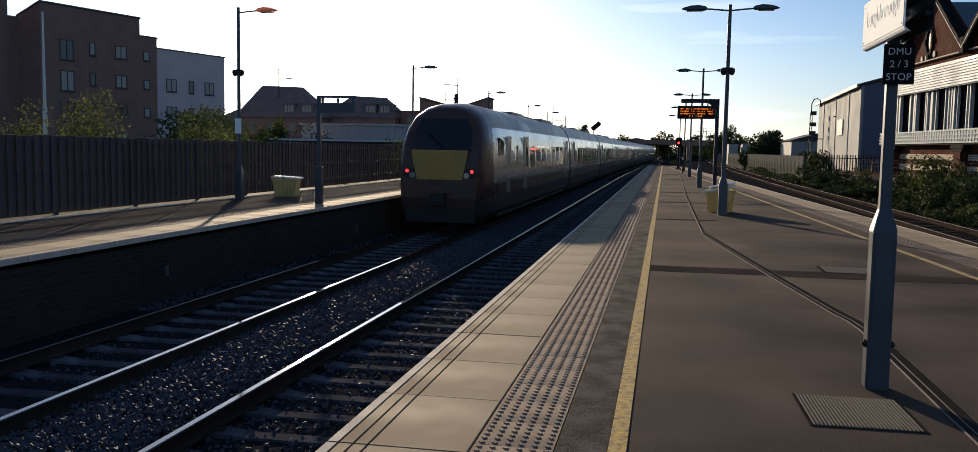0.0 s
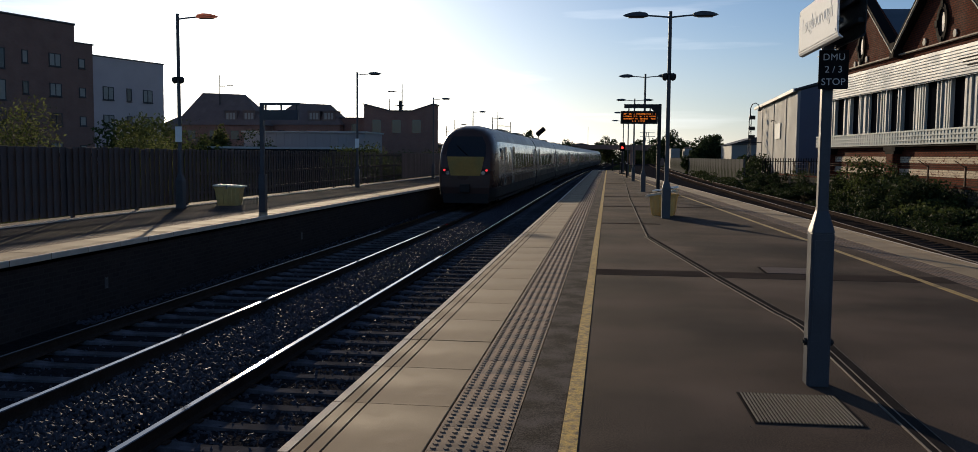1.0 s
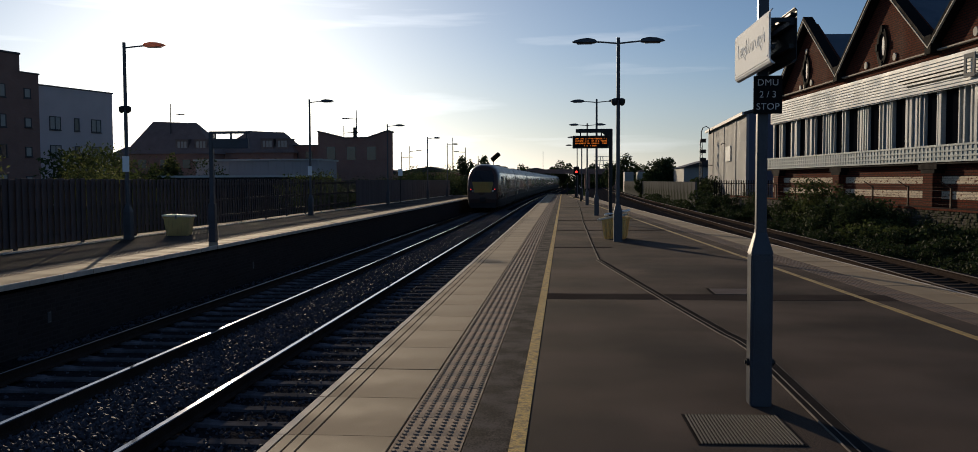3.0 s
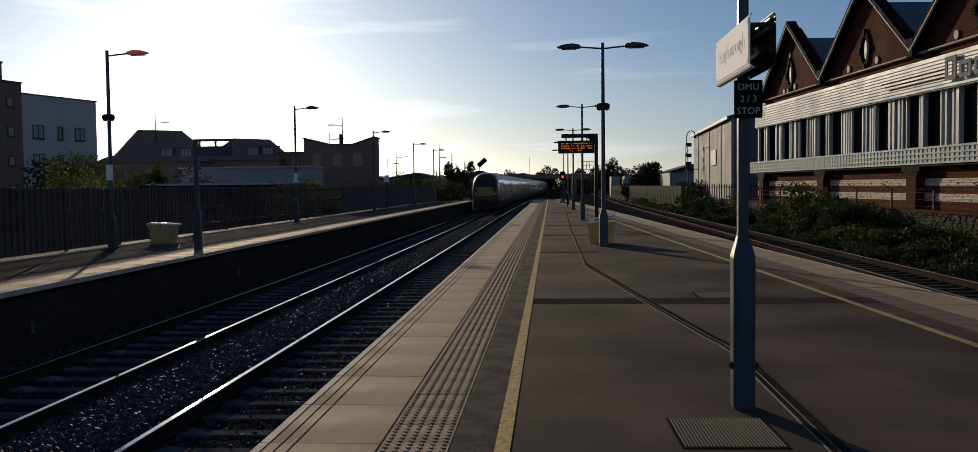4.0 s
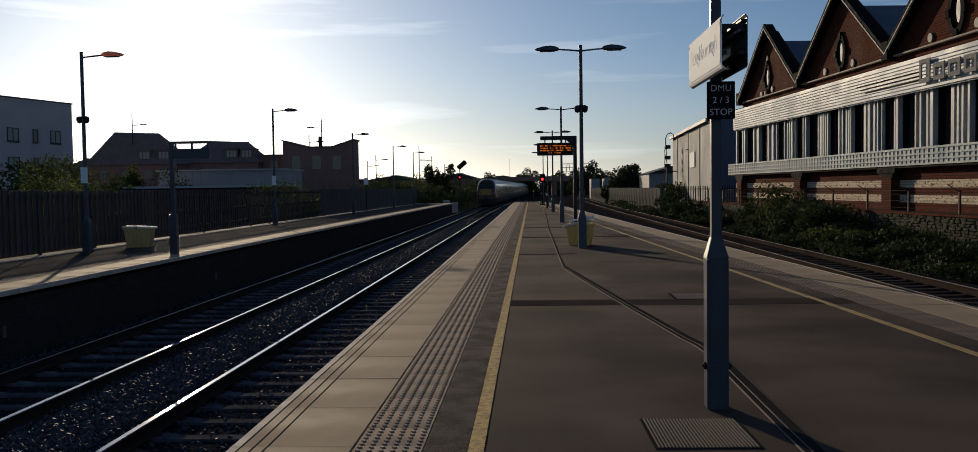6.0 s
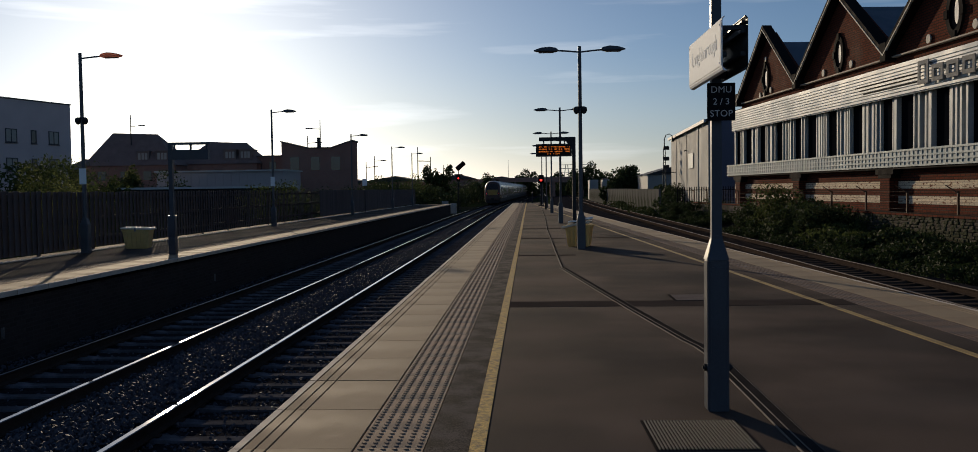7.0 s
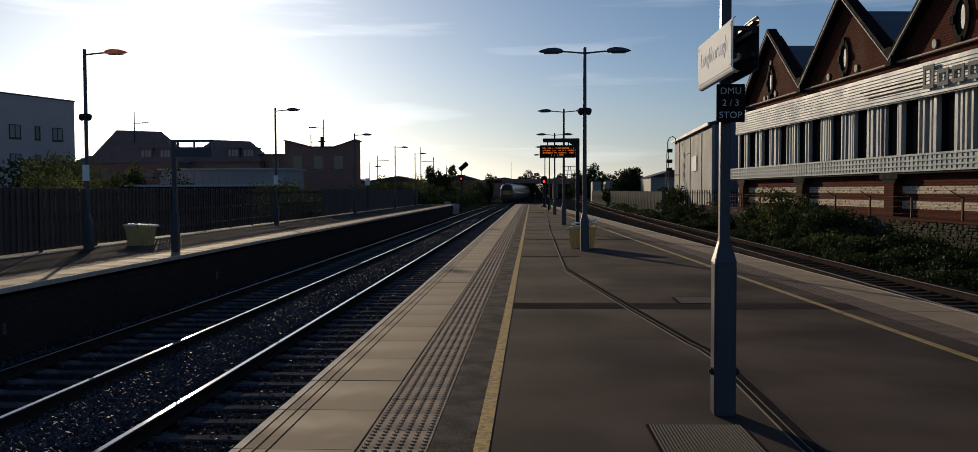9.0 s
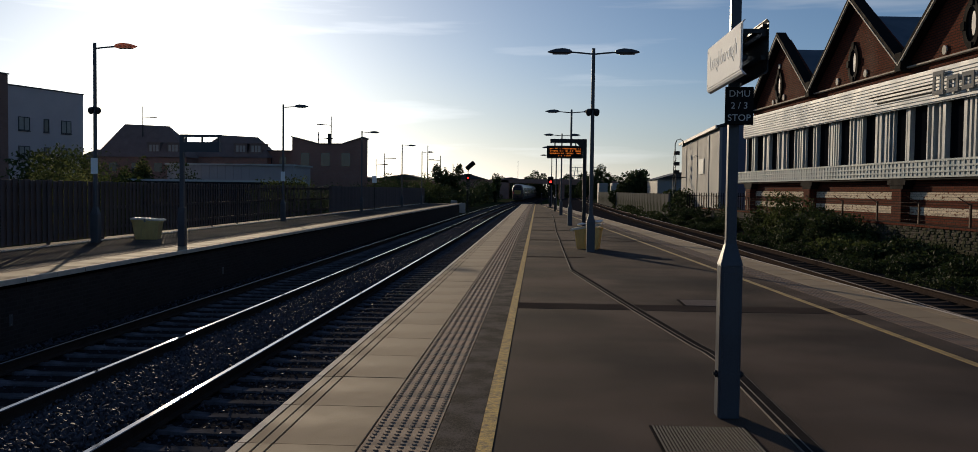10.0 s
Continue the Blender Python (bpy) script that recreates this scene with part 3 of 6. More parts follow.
# ---- name sign and stop board on the near post ----
def octagon(hw, z, cut=0.14):
    c = hw * (1 - cut)
    return [(hw, -c, z), (hw, c, z), (c, hw, z), (-c, hw, z), (-hw, c, z), (-hw, -c, z), (-c, -hw, z), (c, -hw, z)]


np_ = thing("sign_post", "grey painted steel post carrying the station name sign", "sign post", pose(1.216, 5.56, 0))
part("base_casing", Shape().loft([octagon(0.071, 0.0), octagon(0.071, 0.995)]), POST_PAINT, np_, "square folded steel casing", bevel=0.006)
part("shoulder", Shape().loft([octagon(0.073, 0.995), octagon(0.069, 1.012), octagon(0.036, 1.135), octagon(0.035, 1.16)]), POST_PAINT, np_, bevel=0.004)
part("pole", Shape().loft([octagon(0.033, 1.10), octagon(0.032, 3.2)]), POST_PAINT, np_, "square upper pole", bevel=0.003)
part("door_panel", Shape().box(-0.050, -0.0745, 0.36, 0.050, -0.0705, 0.95), POST_PAINT, np_, bevel=0.001)
for sx in (-1, 1):
    part("hinge_bolt", Shape().tube([(sx * 0.066, -0.02, 0.285), (sx * 0.088, -0.02, 0.285)], 0.024, 12).tube([(sx * 0.086, -0.02, 0.285), (sx * 0.098, -0.02, 0.285)], 0.013, 6), DARK_STEEL, np_, "dark pivot bolt")
part("pivot_bar", Shape().box(-0.068, -0.0725, 0.274, 0.068, -0.0695, 0.296), POST_PAINT, np_)
for z in (2.20, 2.40):
    part("clamp", Shape().box(-0.066, -0.05, z - 0.02, 0.066, 0.05, z + 0.02), DARK_STEEL, np_, bevel=0.004)


def name_board(side):
    """One name board: a shallow tray with folded top and bottom lips, outer face along the tracks."""
    b = thing("name_sign", "white enamel station name board fixed to the grey post" if side < 0 else "station name board seen from its dark back", "station sign",
              pose(1.218 + (0.066 if side > 0 else -0.088), 5.50, 2.158), group="station name boards")
    h, L = 0.320, 0.53
    prof = [(0.0, 0.02), (0.008, 0.006), (0.026, 0.0), (0.030, 0.0), (0.030, 0.004), (0.024, 0.008), (0.005, 0.026), (0.005, h - 0.02), (0.018, h - 0.004), (0.018, h), (0.010, h - 0.002), (0.0, h - 0.015)]
    rings = [[(-p * side, y, q) for p, q in prof] for y in (-L, L)]
    sh = Shape().loft(rings)
    part("panel", sh, SIGN_WHITE if side < 0 else SIGN_BACK, b, bevel=0.0)
    part("back_rail", Shape().box(-0.036 * side, -L * 0.94, 0.09, -0.006 * side, L * 0.94, 0.115).box(-0.036 * side, -L * 0.94, 0.225, -0.006 * side, L * 0.94, 0.25), SIGN_BACK, b)
    if side < 0:
        fp = part("face_plate", Shape().box(-0.004, -L + 0.012, 0.03, -0.0005, L - 0.012, h - 0.022), SIGN_WHITE, b, bevel=0.001)
        m = Matrix(((0, 0, -1, -0.0045), (-1, 0, 0, 0.0), (0, 1, 0, 0.182), (0, 0, 0, 1)))
        text_shape("lettering", "Loughborough", 0.142, m, SIGN_TEXT, fp)
        for y in (-L + 0.04, L - 0.04):
            for z in (0.05, h - 0.045):
                part("screw", Shape().tube([(-0.007, y, z), (-0.003, y, z)], 0.006, 8), SIGN_WHITE, fp)


name_board(-1)
name_board(1)
# the open top bracket between the boards
sb = thing("sign_bracket", "dark slotted bracket between the two name boards", "bracket", pose(1.218, 5.50, 2.112))
for y in (-0.485, 0.485):
    part("strap", Shape().box(-0.085, y - 0.015, 0.29, 0.062, y + 0.015, 0.315), SIGN_BACK, sb)
part("cross_bar", Shape().box(0.034, -0.50, 0.33, 0.060, 0.50, 0.342), SIGN_BACK, sb)

db = thing("stop_board", "black plate lettered in white below the name sign", "sign", pose(1.232, 5.47, 2.022))
part("plate", Shape().box(-0.090, -0.004, -0.121, 0.090, 0.004, 0.121), SIGN_BLACK, db, bevel=0.003)
for z in (-0.08, 0.08):
    part("rear_bracket", Shape().box(-0.07, 0.004, z - 0.01, 0.05, 0.03, z + 0.01), SIGN_BACK, db)
for body, z, sp in (("DMU", 0.076, 1.06), ("2 / 3", 0.0, 1.0), ("STOP", -0.077, 1.05)):
    text_shape("lettering", body, 0.059, pose(0.0, -0.0045, z, 90, 0, 0), SIGN_LETTER, db, sp, 0.001)


# ---- lamp columns ----
def lamp_head(sign, z, mat=None):
    """A flat elongated lantern reaching out along x, with its arm."""
    rings = []
    for u, w, h0, h1 in ((0.0, 0.05, -0.02, 0.03), (0.05, 0.09, -0.035, 0.06), (0.2, 0.125, -0.04, 0.085), (0.38, 0.12, -0.038, 0.07), (0.52, 0.075, -0.02, 0.035), (0.58, 0.02, -0.005, 0.01)):
        rings.append([(sign * (0.52 + u), -w, z + h0 * 0.5), (sign * (0.52 + u), -w * 0.7, z + h0), (sign * (0.52 + u), w * 0.7, z + h0), (sign * (0.52 + u), w, z + h0 * 0.5), (sign * (0.52 + u), w * 0.55, z + h1), (sign * (0.52 + u), -w * 0.55, z + h1)])
    return Shape().loft(rings)


def lamp_column(name, label, height, sides, dome=0.0, plate=False, group="", bowl=None):
    c = thing(name, label, "lamp post", group=group)
    part("base_casing", Shape().loft([octagon(0.10, 0.0), octagon(0.10, 0.72)]), LAMP_PAINT, c, bevel=0.006)
    part("shoulder", Shape().loft([octagon(0.102, 0.72), octagon(0.055, 0.90)]), LAMP_PAINT, c)
    part("pole", Shape().tube([(0, 0, 0.9), (0, 0, 3.0), (0, 0, height + 0.09)], [0.052, 0.046, 0.04], 12), LAMP_PAINT, c, smooth=True)
    for sgn in sides:
        a = part("arm", Shape().tube([(0, 0, height - 0.05), (sgn * 0.30, 0, height - 0.02), (sgn * 0.56, 0, height)], 0.02, 8), LAMP_PAINT, c, smooth=True)
        hd = part("lantern", lamp_head(sgn, height), bowl or LAMP_PAINT, c, "glowing translucent red-brown lantern" if bowl else "", smooth=True)
        part("lens", Shape().box(min(sgn * 0.62, sgn * 0.98), -0.08, height - 0.05, max(sgn * 0.62, sgn * 0.98), 0.08, height - 0.041), LAMP_LENS, hd)
    if dome:
        cam_body = part("camera_bracket", Shape().tube([(-0.11, -0.03, dome + 0.06), (0.11, -0.03, dome + 0.06)], 0.022, 8), DARK_STEEL, c)
        for sx in (-0.09, 0.09):
            part("camera_dome", Shape().tube([(sx, -0.03, dome + 0.075), (sx, -0.03, dome + 0.05), (sx, -0.03, dome - 0.02), (sx, -0.03, dome - 0.075), (sx, -0.03, dome - 0.10)], [0.03, 0.072, 0.076, 0.055, 0.015], 14), DARK_STEEL, cam_body, smooth=True)
    if plate:
        part("number_plate", Shape().box(-0.09, -0.062, 1.75, 0.09, -0.052, 2.15), SIGN_WHITE, c, "small pale plate")
    return c


col = lamp_column("lamp_post", "dark grey double-armed platform lamp column on the asphalt", 4.79, (-1, 1), dome=3.36, group="platform lamp posts")
col.matrix_basis = pose(1.235, 21.3, 0)
for x, y in ((1.31, 37.5), (1.33, 53.4), (1.32, 69.0), (1.2, 84.5)):
    c2 = copy_thing(col, pose(x, y, 0))
    for o in list(c2.children_recursive):
        if o.name.startswith("camera"):
            bpy.data.objects.remove(o)
left_lamp = lamp_column("lamp_post", "dark single-armed lamp column with a camera pair on the far platform", 4.97, (1,), dome=3.36, plate=True, group="far platform lamp posts", bowl=RED_LENS)
left_lamp.matrix_basis = pose(-11.30, 21.85, 0)
plain_lantern = lamp_head(1, 4.97).mesh("lantern", LAMP_PAINT, smooth=True)
for y in (38.0, 55.3, 71.9, 84.3):
    c2 = copy_thing(left_lamp, pose(-11.12, y, 0))
    tagged(c2, "dark single-armed lamp column on the far platform")
    for o in c2.children:
        if o.name.startswith("lantern"):
            o.data = plain_lantern
            o["label"] = "dark lantern"
    for o in list(c2.children_recursive):
        if o.name.startswith("camera") or y > 50 and o.name.startswith("number_plate"):
            bpy.data.objects.remove(o)


# ---- grit bins ----
LID_PALE = see_through(material("bin_lid_pale", (0.80, 0.77, 0.66), 0.4, vary=0.15, scale=5, fine=40, bump=0.1), (0.9, 0.86, 0.72), 0.3)
def grit_bin(label, m, open_lid):
    b = thing("grit_bin", label, "grit bin", m, group="grit bins")
    def ring(w, d, z):
        return [(-w, -d, z), (w, -d, z), (w, d, z), (-w, d, z)]
    part("tub", Shape().loft([ring(0.37, 0.25, 0.0), ring(0.40, 0.27, 0.12), ring(0.46, 0.32, 0.5), ring(0.50, 0.35, 0.52), ring(0.50, 0.35, 0.56)]), BIN_YELLOW, b, bevel=0.02)
    lid = part("lid", Shape().loft([ring(0.53, 0.38, 0.55), ring(0.53, 0.38, 0.585), ring(0.50, 0.35, 0.60), ring(0.46, 0.30, 0.61)]), LID_PALE, b, "weathered moulded lid", bevel=0.012)
    lid.matrix_basis = pose(0, 0, 0.0, 0, open_lid, 0)
    for x in (-0.3, -0.15, 0.0, 0.15, 0.3):
        part("rib", Shape().box(x - 0.02, -0.345, 0.05, x + 0.02, -0.27, 0.5), BIN_YELLOW, b, bevel=0.008)
    part("hasp", Shape().box(-0.03, -0.385, 0.50, 0.03, -0.365, 0.60), STEEL, b)
    return b


grit_bin("yellow plastic grit bin behind the lamp column", pose(1.25, 22.45, 0, 0, 0, -12) @ Matrix.Diagonal((0.70, 0.80, 0.97, 1)), -8)
grit_bin("yellow grit bin by the far platform's fence", pose(-10.72, 23.6, 0, 0, 0, 8) @ Matrix.Diagonal((0.76, 0.8, 0.95, 1)), 2)
gl = thing("grit_bin_liner", "crumpled clear plastic sheet on the bin lid", "plastic sheet", pose(1.28, 22.40, 0.59) @ Matrix.Diagonal((0.70, 0.8, 0.9, 1)))
rs = Shape()
N = 9
grid = [[(-0.45 + 0.9 * i / N, -0.3 + 0.6 * j / N, 0.02 + 0.08 * noise.noise((i * 0.9, j * 0.9, 3)) + 0.13 * (i / N)) for j in range(N + 1)] for i in range(N + 1)]
for i in range(N):
    for j in range(N):
        rs.poly([grid[i][j], grid[i + 1][j], grid[i + 1][j + 1], grid[i][j + 1]])
sheet = part("sheet", rs, material("plastic_sheet", (0.85, 0.84, 0.80), 0.25, vary=0.1, bump=0.1), gl)
sm = sheet.modifiers.new("thick", "SOLIDIFY")
sm.thickness = 0.004


# ---- departure display ----
dd = thing("departure_display", "black departure display with orange text hung from a dark gantry", "departure board", pose(0, 30, 0))
part("upright", Shape().box(1.45, -0.06, 0.0, 1.57, 0.06, 3.12), DARK_STEEL, dd, bevel=0.01)
part("gusset", Shape().loft([[(1.45, -0.04, 2.85), (1.45, -0.04, 3.1), (1.2, -0.04, 3.1)], [(1.45, 0.04, 2.85), (1.45, 0.04, 3.1), (1.2, 0.04, 3.1)]]), DARK_STEEL, dd)
part("beam", Shape().box(0.34, -0.06, 3.08, 1.57, 0.06, 3.21), DARK_STEEL, dd, bevel=0.01)
part("foot", Shape().box(1.36, -0.15, 0.0, 1.66, 0.15, 0.03), DARK_STEEL, dd)
for x in (0.5, 1.2):
    part("hanger", Shape().box(x - 0.02, -0.02, 2.96, x + 0.02, 0.02, 3.1), DARK_STEEL, dd)
case = part("case", Shape().box(0.23, -0.14, 2.56, 1.44, 0.14, 2.98), BOARD_DARK, dd, "black display case", bevel=0.012)
part("screen", Shape().box(0.28, -0.146, 2.60, 1.39, -0.140, 2.94), SIGN_BLACK, case)
rng = random.Random(5)
for row in range(4):
    x = 0.33 if row != 3 else 0.62
    while x < (1.36 if row != 3 else 1.05):
        w = rng.choice((0.014, 0.022, 0.034))
        if rng.random() > 0.13:
            z1 = 2.898 - row * 0.078
            part("text_block", Shape().box(x, -0.1485, z1 - rng.choice((0.033, 0.043)), min(x + w, 1.37), -0.146, z1), LED, case, "small glowing orange bar of text")
        x += w + 0.014 + (0.05 if rng.random() < 0.16 else 0)


# ---- signals ----
def signal(label, m, height, arm):
    sgl = thing("signal", label, "railway signal", m, group="railway signals")
    part("post", Shape().tube([(0, 0, 0), (0, 0, height + 0.2)], 0.07, 10), DARK_STEEL, sgl)
    part("foot", Shape().box(-0.25, -0.25, 0, 0.25, 0.25, 0.08), DARK_STEEL, sgl)
    head = part("head", Shape().box(-0.24, -0.18, height - 0.28, 0.24, 0.1, height + 0.45), SIGN_BLACK, sgl, bevel=0.04)
    part("lamp", Shape().disc((0, -0.20, height), "y", 0.10, 0.10, 0.02), RED_LIGHT, head, "lit red lamp")
    part("hood", Shape().tube([(0, -0.36, height + 0.155), (0, -0.18, height + 0.17)], 0.05, 10), SIGN_BLACK, head)
    part("ladder", Shape().box(-0.2, 0.1, 0.0, -0.16, 0.14, height).box(0.16, 0.1, 0.0, 0.2, 0.14, height), DARK_STEEL, sgl)
    if arm:
        a = part("indicator_box", Shape().tube([(-0.6, 0, -0.3), (-0.54, 0, -0.27), (0.54, 0, 0.27), (0.6, 0, 0.3)], [0.1, 0.30, 0.30, 0.1], 14), SIGN_BLACK, sgl, "tilted black direction indicator")
        a.matrix_basis = pose(0.28, 0, height + 1.55, 0, -14, 0)
        part("arm_bracket", Shape().tube([(0, 0, height + 0.2), (0, 0, height + 0.9), (0.2, 0, height + 1.35)], 0.05, 8), DARK_STEEL, sgl)
        part("platform_deck", Shape().box(-0.5, -0.3, height + 0.45, 0.5, 0.3, height + 0.52), DARK_STEEL, sgl)


signal("red signal on a post at the platform's end", pose(1.0, 76, 0), 2.2, False)
signal("red signal with a tilted direction indicator beyond the far platform", pose(-8.9, 112, GROUND_Z), 4.22, True)

# low marker posts and boxes near the end of the island platform
for x, y, h in ((1.0, 80, 0.9), (1.5, 88, 0.9), (0.3, 92, 1.1), (1.15, 63, 0.95)):
    mp = thing("marker_post", "short dark post with a pale cap on the platform", "post", pose(x, y, 0), group="marker posts")
    part("post", Shape().tube([(0, 0, 0), (0, 0, h)], 0.06, 8), DARK_STEEL, mp)
    part("cap", Shape().tube([(0, 0, h), (0, 0, h + 0.08)], [0.062, 0.03], 8), STEEL, mp)


# ---- far platform ----
s = Shape()
s.box(FENCE_X - 0.4, -6, GROUND_Z - 0.1, FAR_EDGE - 0.12, FAR_END, -0.10)
thing("far_platform_wall", "dark brick wall of the far platform", "platform", kind="structure", shape=s, mats=WALL_BRICK)
s = Shape()
s.box(FENCE_X - 0.4, -6, -0.10, FAR_EDGE - DEPTH - TAC - 0.004, FAR_END, 0.0)
thing("far_platform", "grey asphalt surface of the far platform", "platform", kind="structure", shape=s, mats=ASPHALT)
thing("far_platform_bedding", "near-black bed under the far platform edge slabs", "platform", kind="structure", shape=Shape().box(FAR_EDGE - DEPTH - TAC - 0.004, -6, -0.16, FAR_EDGE - 0.12, FAR_END, -0.09), mats=GROOVE)

# small pale marker plates on the far platform's wall, each on two bolts
for y, z in ((13.12, -0.66), (22.52, -0.72)):
    mp = thing("marker_plate", "small grey marker plate bolted to the dark platform wall", "marker plate", pose(FAR_EDGE - 0.12, y, z), group="marker plates")
    part("plate", Shape().box(0.0, -0.05, -0.09, 0.008, 0.05, 0.09), LAMP_PAINT, mp, bevel=0.002)
    for dz in (-0.07, 0.07):
        part("bolt", Shape().tube([(0.008, 0, dz), (0.016, 0, dz)], 0.008, 8), STEEL, mp)

# louvred fence along the back of the far platform: upright slats turned a little out of its line, gaps between them
fence = thing("board_fence", "dark stained louvred board fence along the far platform", "fence")
boards = [Shape().box(-0.008, -0.163 - 0.003 * v, 0.07, 0.008, 0.163 + 0.003 * v, 1.56 + 0.008 * v).mesh("board", FENCE_WOOD, bevel=0.003, segments=1) for v in range(3)]
SLAT, LEAN = 0.24, 12.0
rest = Shape()
for i in range(380):
    y = 4.0 + i * SLAT + random.uniform(-0.006, 0.006)
    if y > FAR_END:
        break
    lean = LEAN if y < 50 else 2.0
    if 10.0 < y < 78.0:
        part("board", boards[random.randrange(3)], FENCE_WOOD, fence, at=pose(FENCE_X, y, random.uniform(-0.012, 0.012), 0, random.uniform(-0.3, 0.3), lean + random.uniform(-0.8, 0.8)))
    else:
        zt = 1.565 + random.uniform(-0.01, 0.012)
        dx, dy = 0.165 * math.sin(radians(lean)), 0.165 * math.cos(radians(lean))
        rest.loft([[(FENCE_X + dx - 0.008, y - dy, z), (FENCE_X + dx + 0.008, y - dy, z), (FENCE_X - dx + 0.008, y + dy, z), (FENCE_X - dx - 0.008, y + dy, z)] for z in (0.07, zt)])
tagged(part("boarding", rest, FENCE_WOOD, fence), kind="stuff")
for z in (0.30, 0.86, 1.40):
    part("rail", Shape().box(FENCE_X - 0.085, 4, z - 0.04, FENCE_X - 0.045, FAR_END, z + 0.04), FENCE_WOOD, fence)
post_me = Shape().box(-0.024, -0.05, -0.3, 0.024, 0.05, 1.54).mesh("fence_post", FENCE_WOOD)
for i in range(32):
    part("fence_post", post_me, FENCE_WOOD, fence, at=pose(FENCE_X - 0.112, 4.4 + i * 2.75, 0))
# pale slabs added at the fence foot to paint the sunlight passing under it
edging = thing("fence_edging", "pale slabs added at the fence foot for the strip of sunlight", "edging", kind="structure")
slab = Shape().box(-0.13, -0.98, -0.05, 0.13, 0.98, 0.012).mesh("edging_slab", NOSING, bevel=0.005, segments=1)
for i in range(45):
    part("edging_slab", slab, NOSING, edging, at=pose(FENCE_X + 0.21 + random.uniform(-0.01, 0.01), 4.0 + i * 2.0, random.uniform(-0.006, 0.004), 0, random.uniform(-0.6, 0.6), random.uniform(-0.15, 0.15)))

# sign frame on the far platform
sf = thing("hanging_sign", "dark framed sign hung from a post on the far platform", "sign", pose(-8.7, 21, 0))
part("post", Shape().box(-0.05, -0.05, 0, 0.05, 0.05, 2.72), POST_PAINT, sf, bevel=0.008)
part("base_casing", Shape().box(-0.085, -0.085, 0, 0.085, 0.085, 0.95), POST_PAINT, sf, bevel=0.01)
part("top_bar", Shape().box(0.05, -0.03, 2.66, 0.98, 0.03, 2.72), POST_PAINT, sf)
part("sign_panel", Shape().box(0.05, -0.05, 2.30, 0.94, 0.05, 2.54), POST_PAINT, sf, "dark sign panel")
for x in (0.1, 0.5, 0.9):
    part("hanger", Shape().box(x - 0.02, -0.02, 2.54, x + 0.02, 0.02, 2.66), POST_PAINT, sf)
# small plates by the fence
for y, z0 in ((61.2, 1.95),):
    pl = thing("platform_notice", "small pale notice on a thin post by the fence", "sign", pose(-11.4, y, 0), group="platform notices")
    part("post", Shape().tube([(0, 0, 0), (0, 0, z0 + 0.3)], 0.03, 8), DARK_STEEL, pl)
    part("plate", Shape().box(-0.16, -0.045, z0 - 0.1, 0.16, -0.032, z0 + 0.38), SIGN_WHITE, pl)
# equipment cases beyond the far platform's end
for x, y, h in ((-9.6, 101, 1.5), (-8.9, 104, 1.2)):
    ec = thing("equipment_case", "pale trackside equipment case", "equipment case", pose(x, y, GROUND_Z), group="equipment cases")
    part("body", Shape().box(-0.35, -0.25, 0, 0.35, 0.25, h), STEEL, ec, bevel=0.02)
    part("door", Shape().box(-0.3, -0.262, 0.1, 0.3, -0.25, h - 0.1), STEEL, ec)


# ---- works building across the side lines ----
BRICK_RED = brick_material("works_brick", (0.15, 0.042, 0.024), (0.11, 0.033, 0.02), (0.045, 0.028, 0.022), (0.3, 0.1), 0.016)
BRICK_CREAM = brick_material("cream_brick", (0.78, 0.68, 0.52), (0.66, 0.56, 0.42), (0.34, 0.28, 0.22), (0.3, 0.1))


def peeling(m, under, at):
    """Lets the brick under a coat of paint show in ragged flakes stretched along the courses."""
    n, l = m.node_tree.nodes, m.node_tree.links
    b = n["Principled BSDF"]
    tc, mp, nz = n.new("ShaderNodeTexCoord"), n.new("ShaderNodeMapping"), n.new("ShaderNodeTexNoise")
    mp.inputs["Scale"].default_value = (2.0, 2.0, 6.0)
    nz.inputs["Scale"].default_value, nz.inputs["Detail"].default_value = 2.2, 8
    ramp, mix = n.new("ShaderNodeValToRGB"), n.new("ShaderNodeMix")
    mix.data_type = "RGBA"
    ramp.color_ramp.elements[0].position, ramp.color_ramp.elements[1].position = at - 0.03, at + 0.03
    l.new(tc.outputs["Object"], mp.inputs["Vector"])
    l.new(mp.outputs[0], nz.inputs["Vector"])
    l.new(nz.outputs[0], ramp.inputs[0])
    l.new(ramp.outputs[0], mix.inputs[0])
    l.new(b.inputs["Base Color"].links[0].from_socket, mix.inputs[6])
    mix.inputs[7].default_value = (*under, 1)
    l.new(mix.outputs[2], b.inputs["Base Color"])


peeling(BRICK_CREAM, (0.20, 0.10, 0.07), 0.60)
CLAD_WHITE = material("white_cladding", (0.63, 0.665, 0.68), 0.55, spec=0.18, vary=0.1, scale=0.8, fine=20, bump=0.05, second=(0.53, 0.565, 0.58), second_at=0.6)
FIN_GREY = material("fin_grey_paint", (0.44, 0.47, 0.48), 0.55, spec=0.2, vary=0.18, scale=0.8, fine=20, bump=0.05)
CLAD_GREY = material("grey_panel", (0.46, 0.50, 0.50), 0.55, spec=0.2, vary=0.12, scale=0.8, fine=20, bump=0.05)
TRIM_DARK = material("dark_bargeboard", (0.016, 0.014, 0.014), 0.9, vary=0.2, scale=2, spec=0.05)
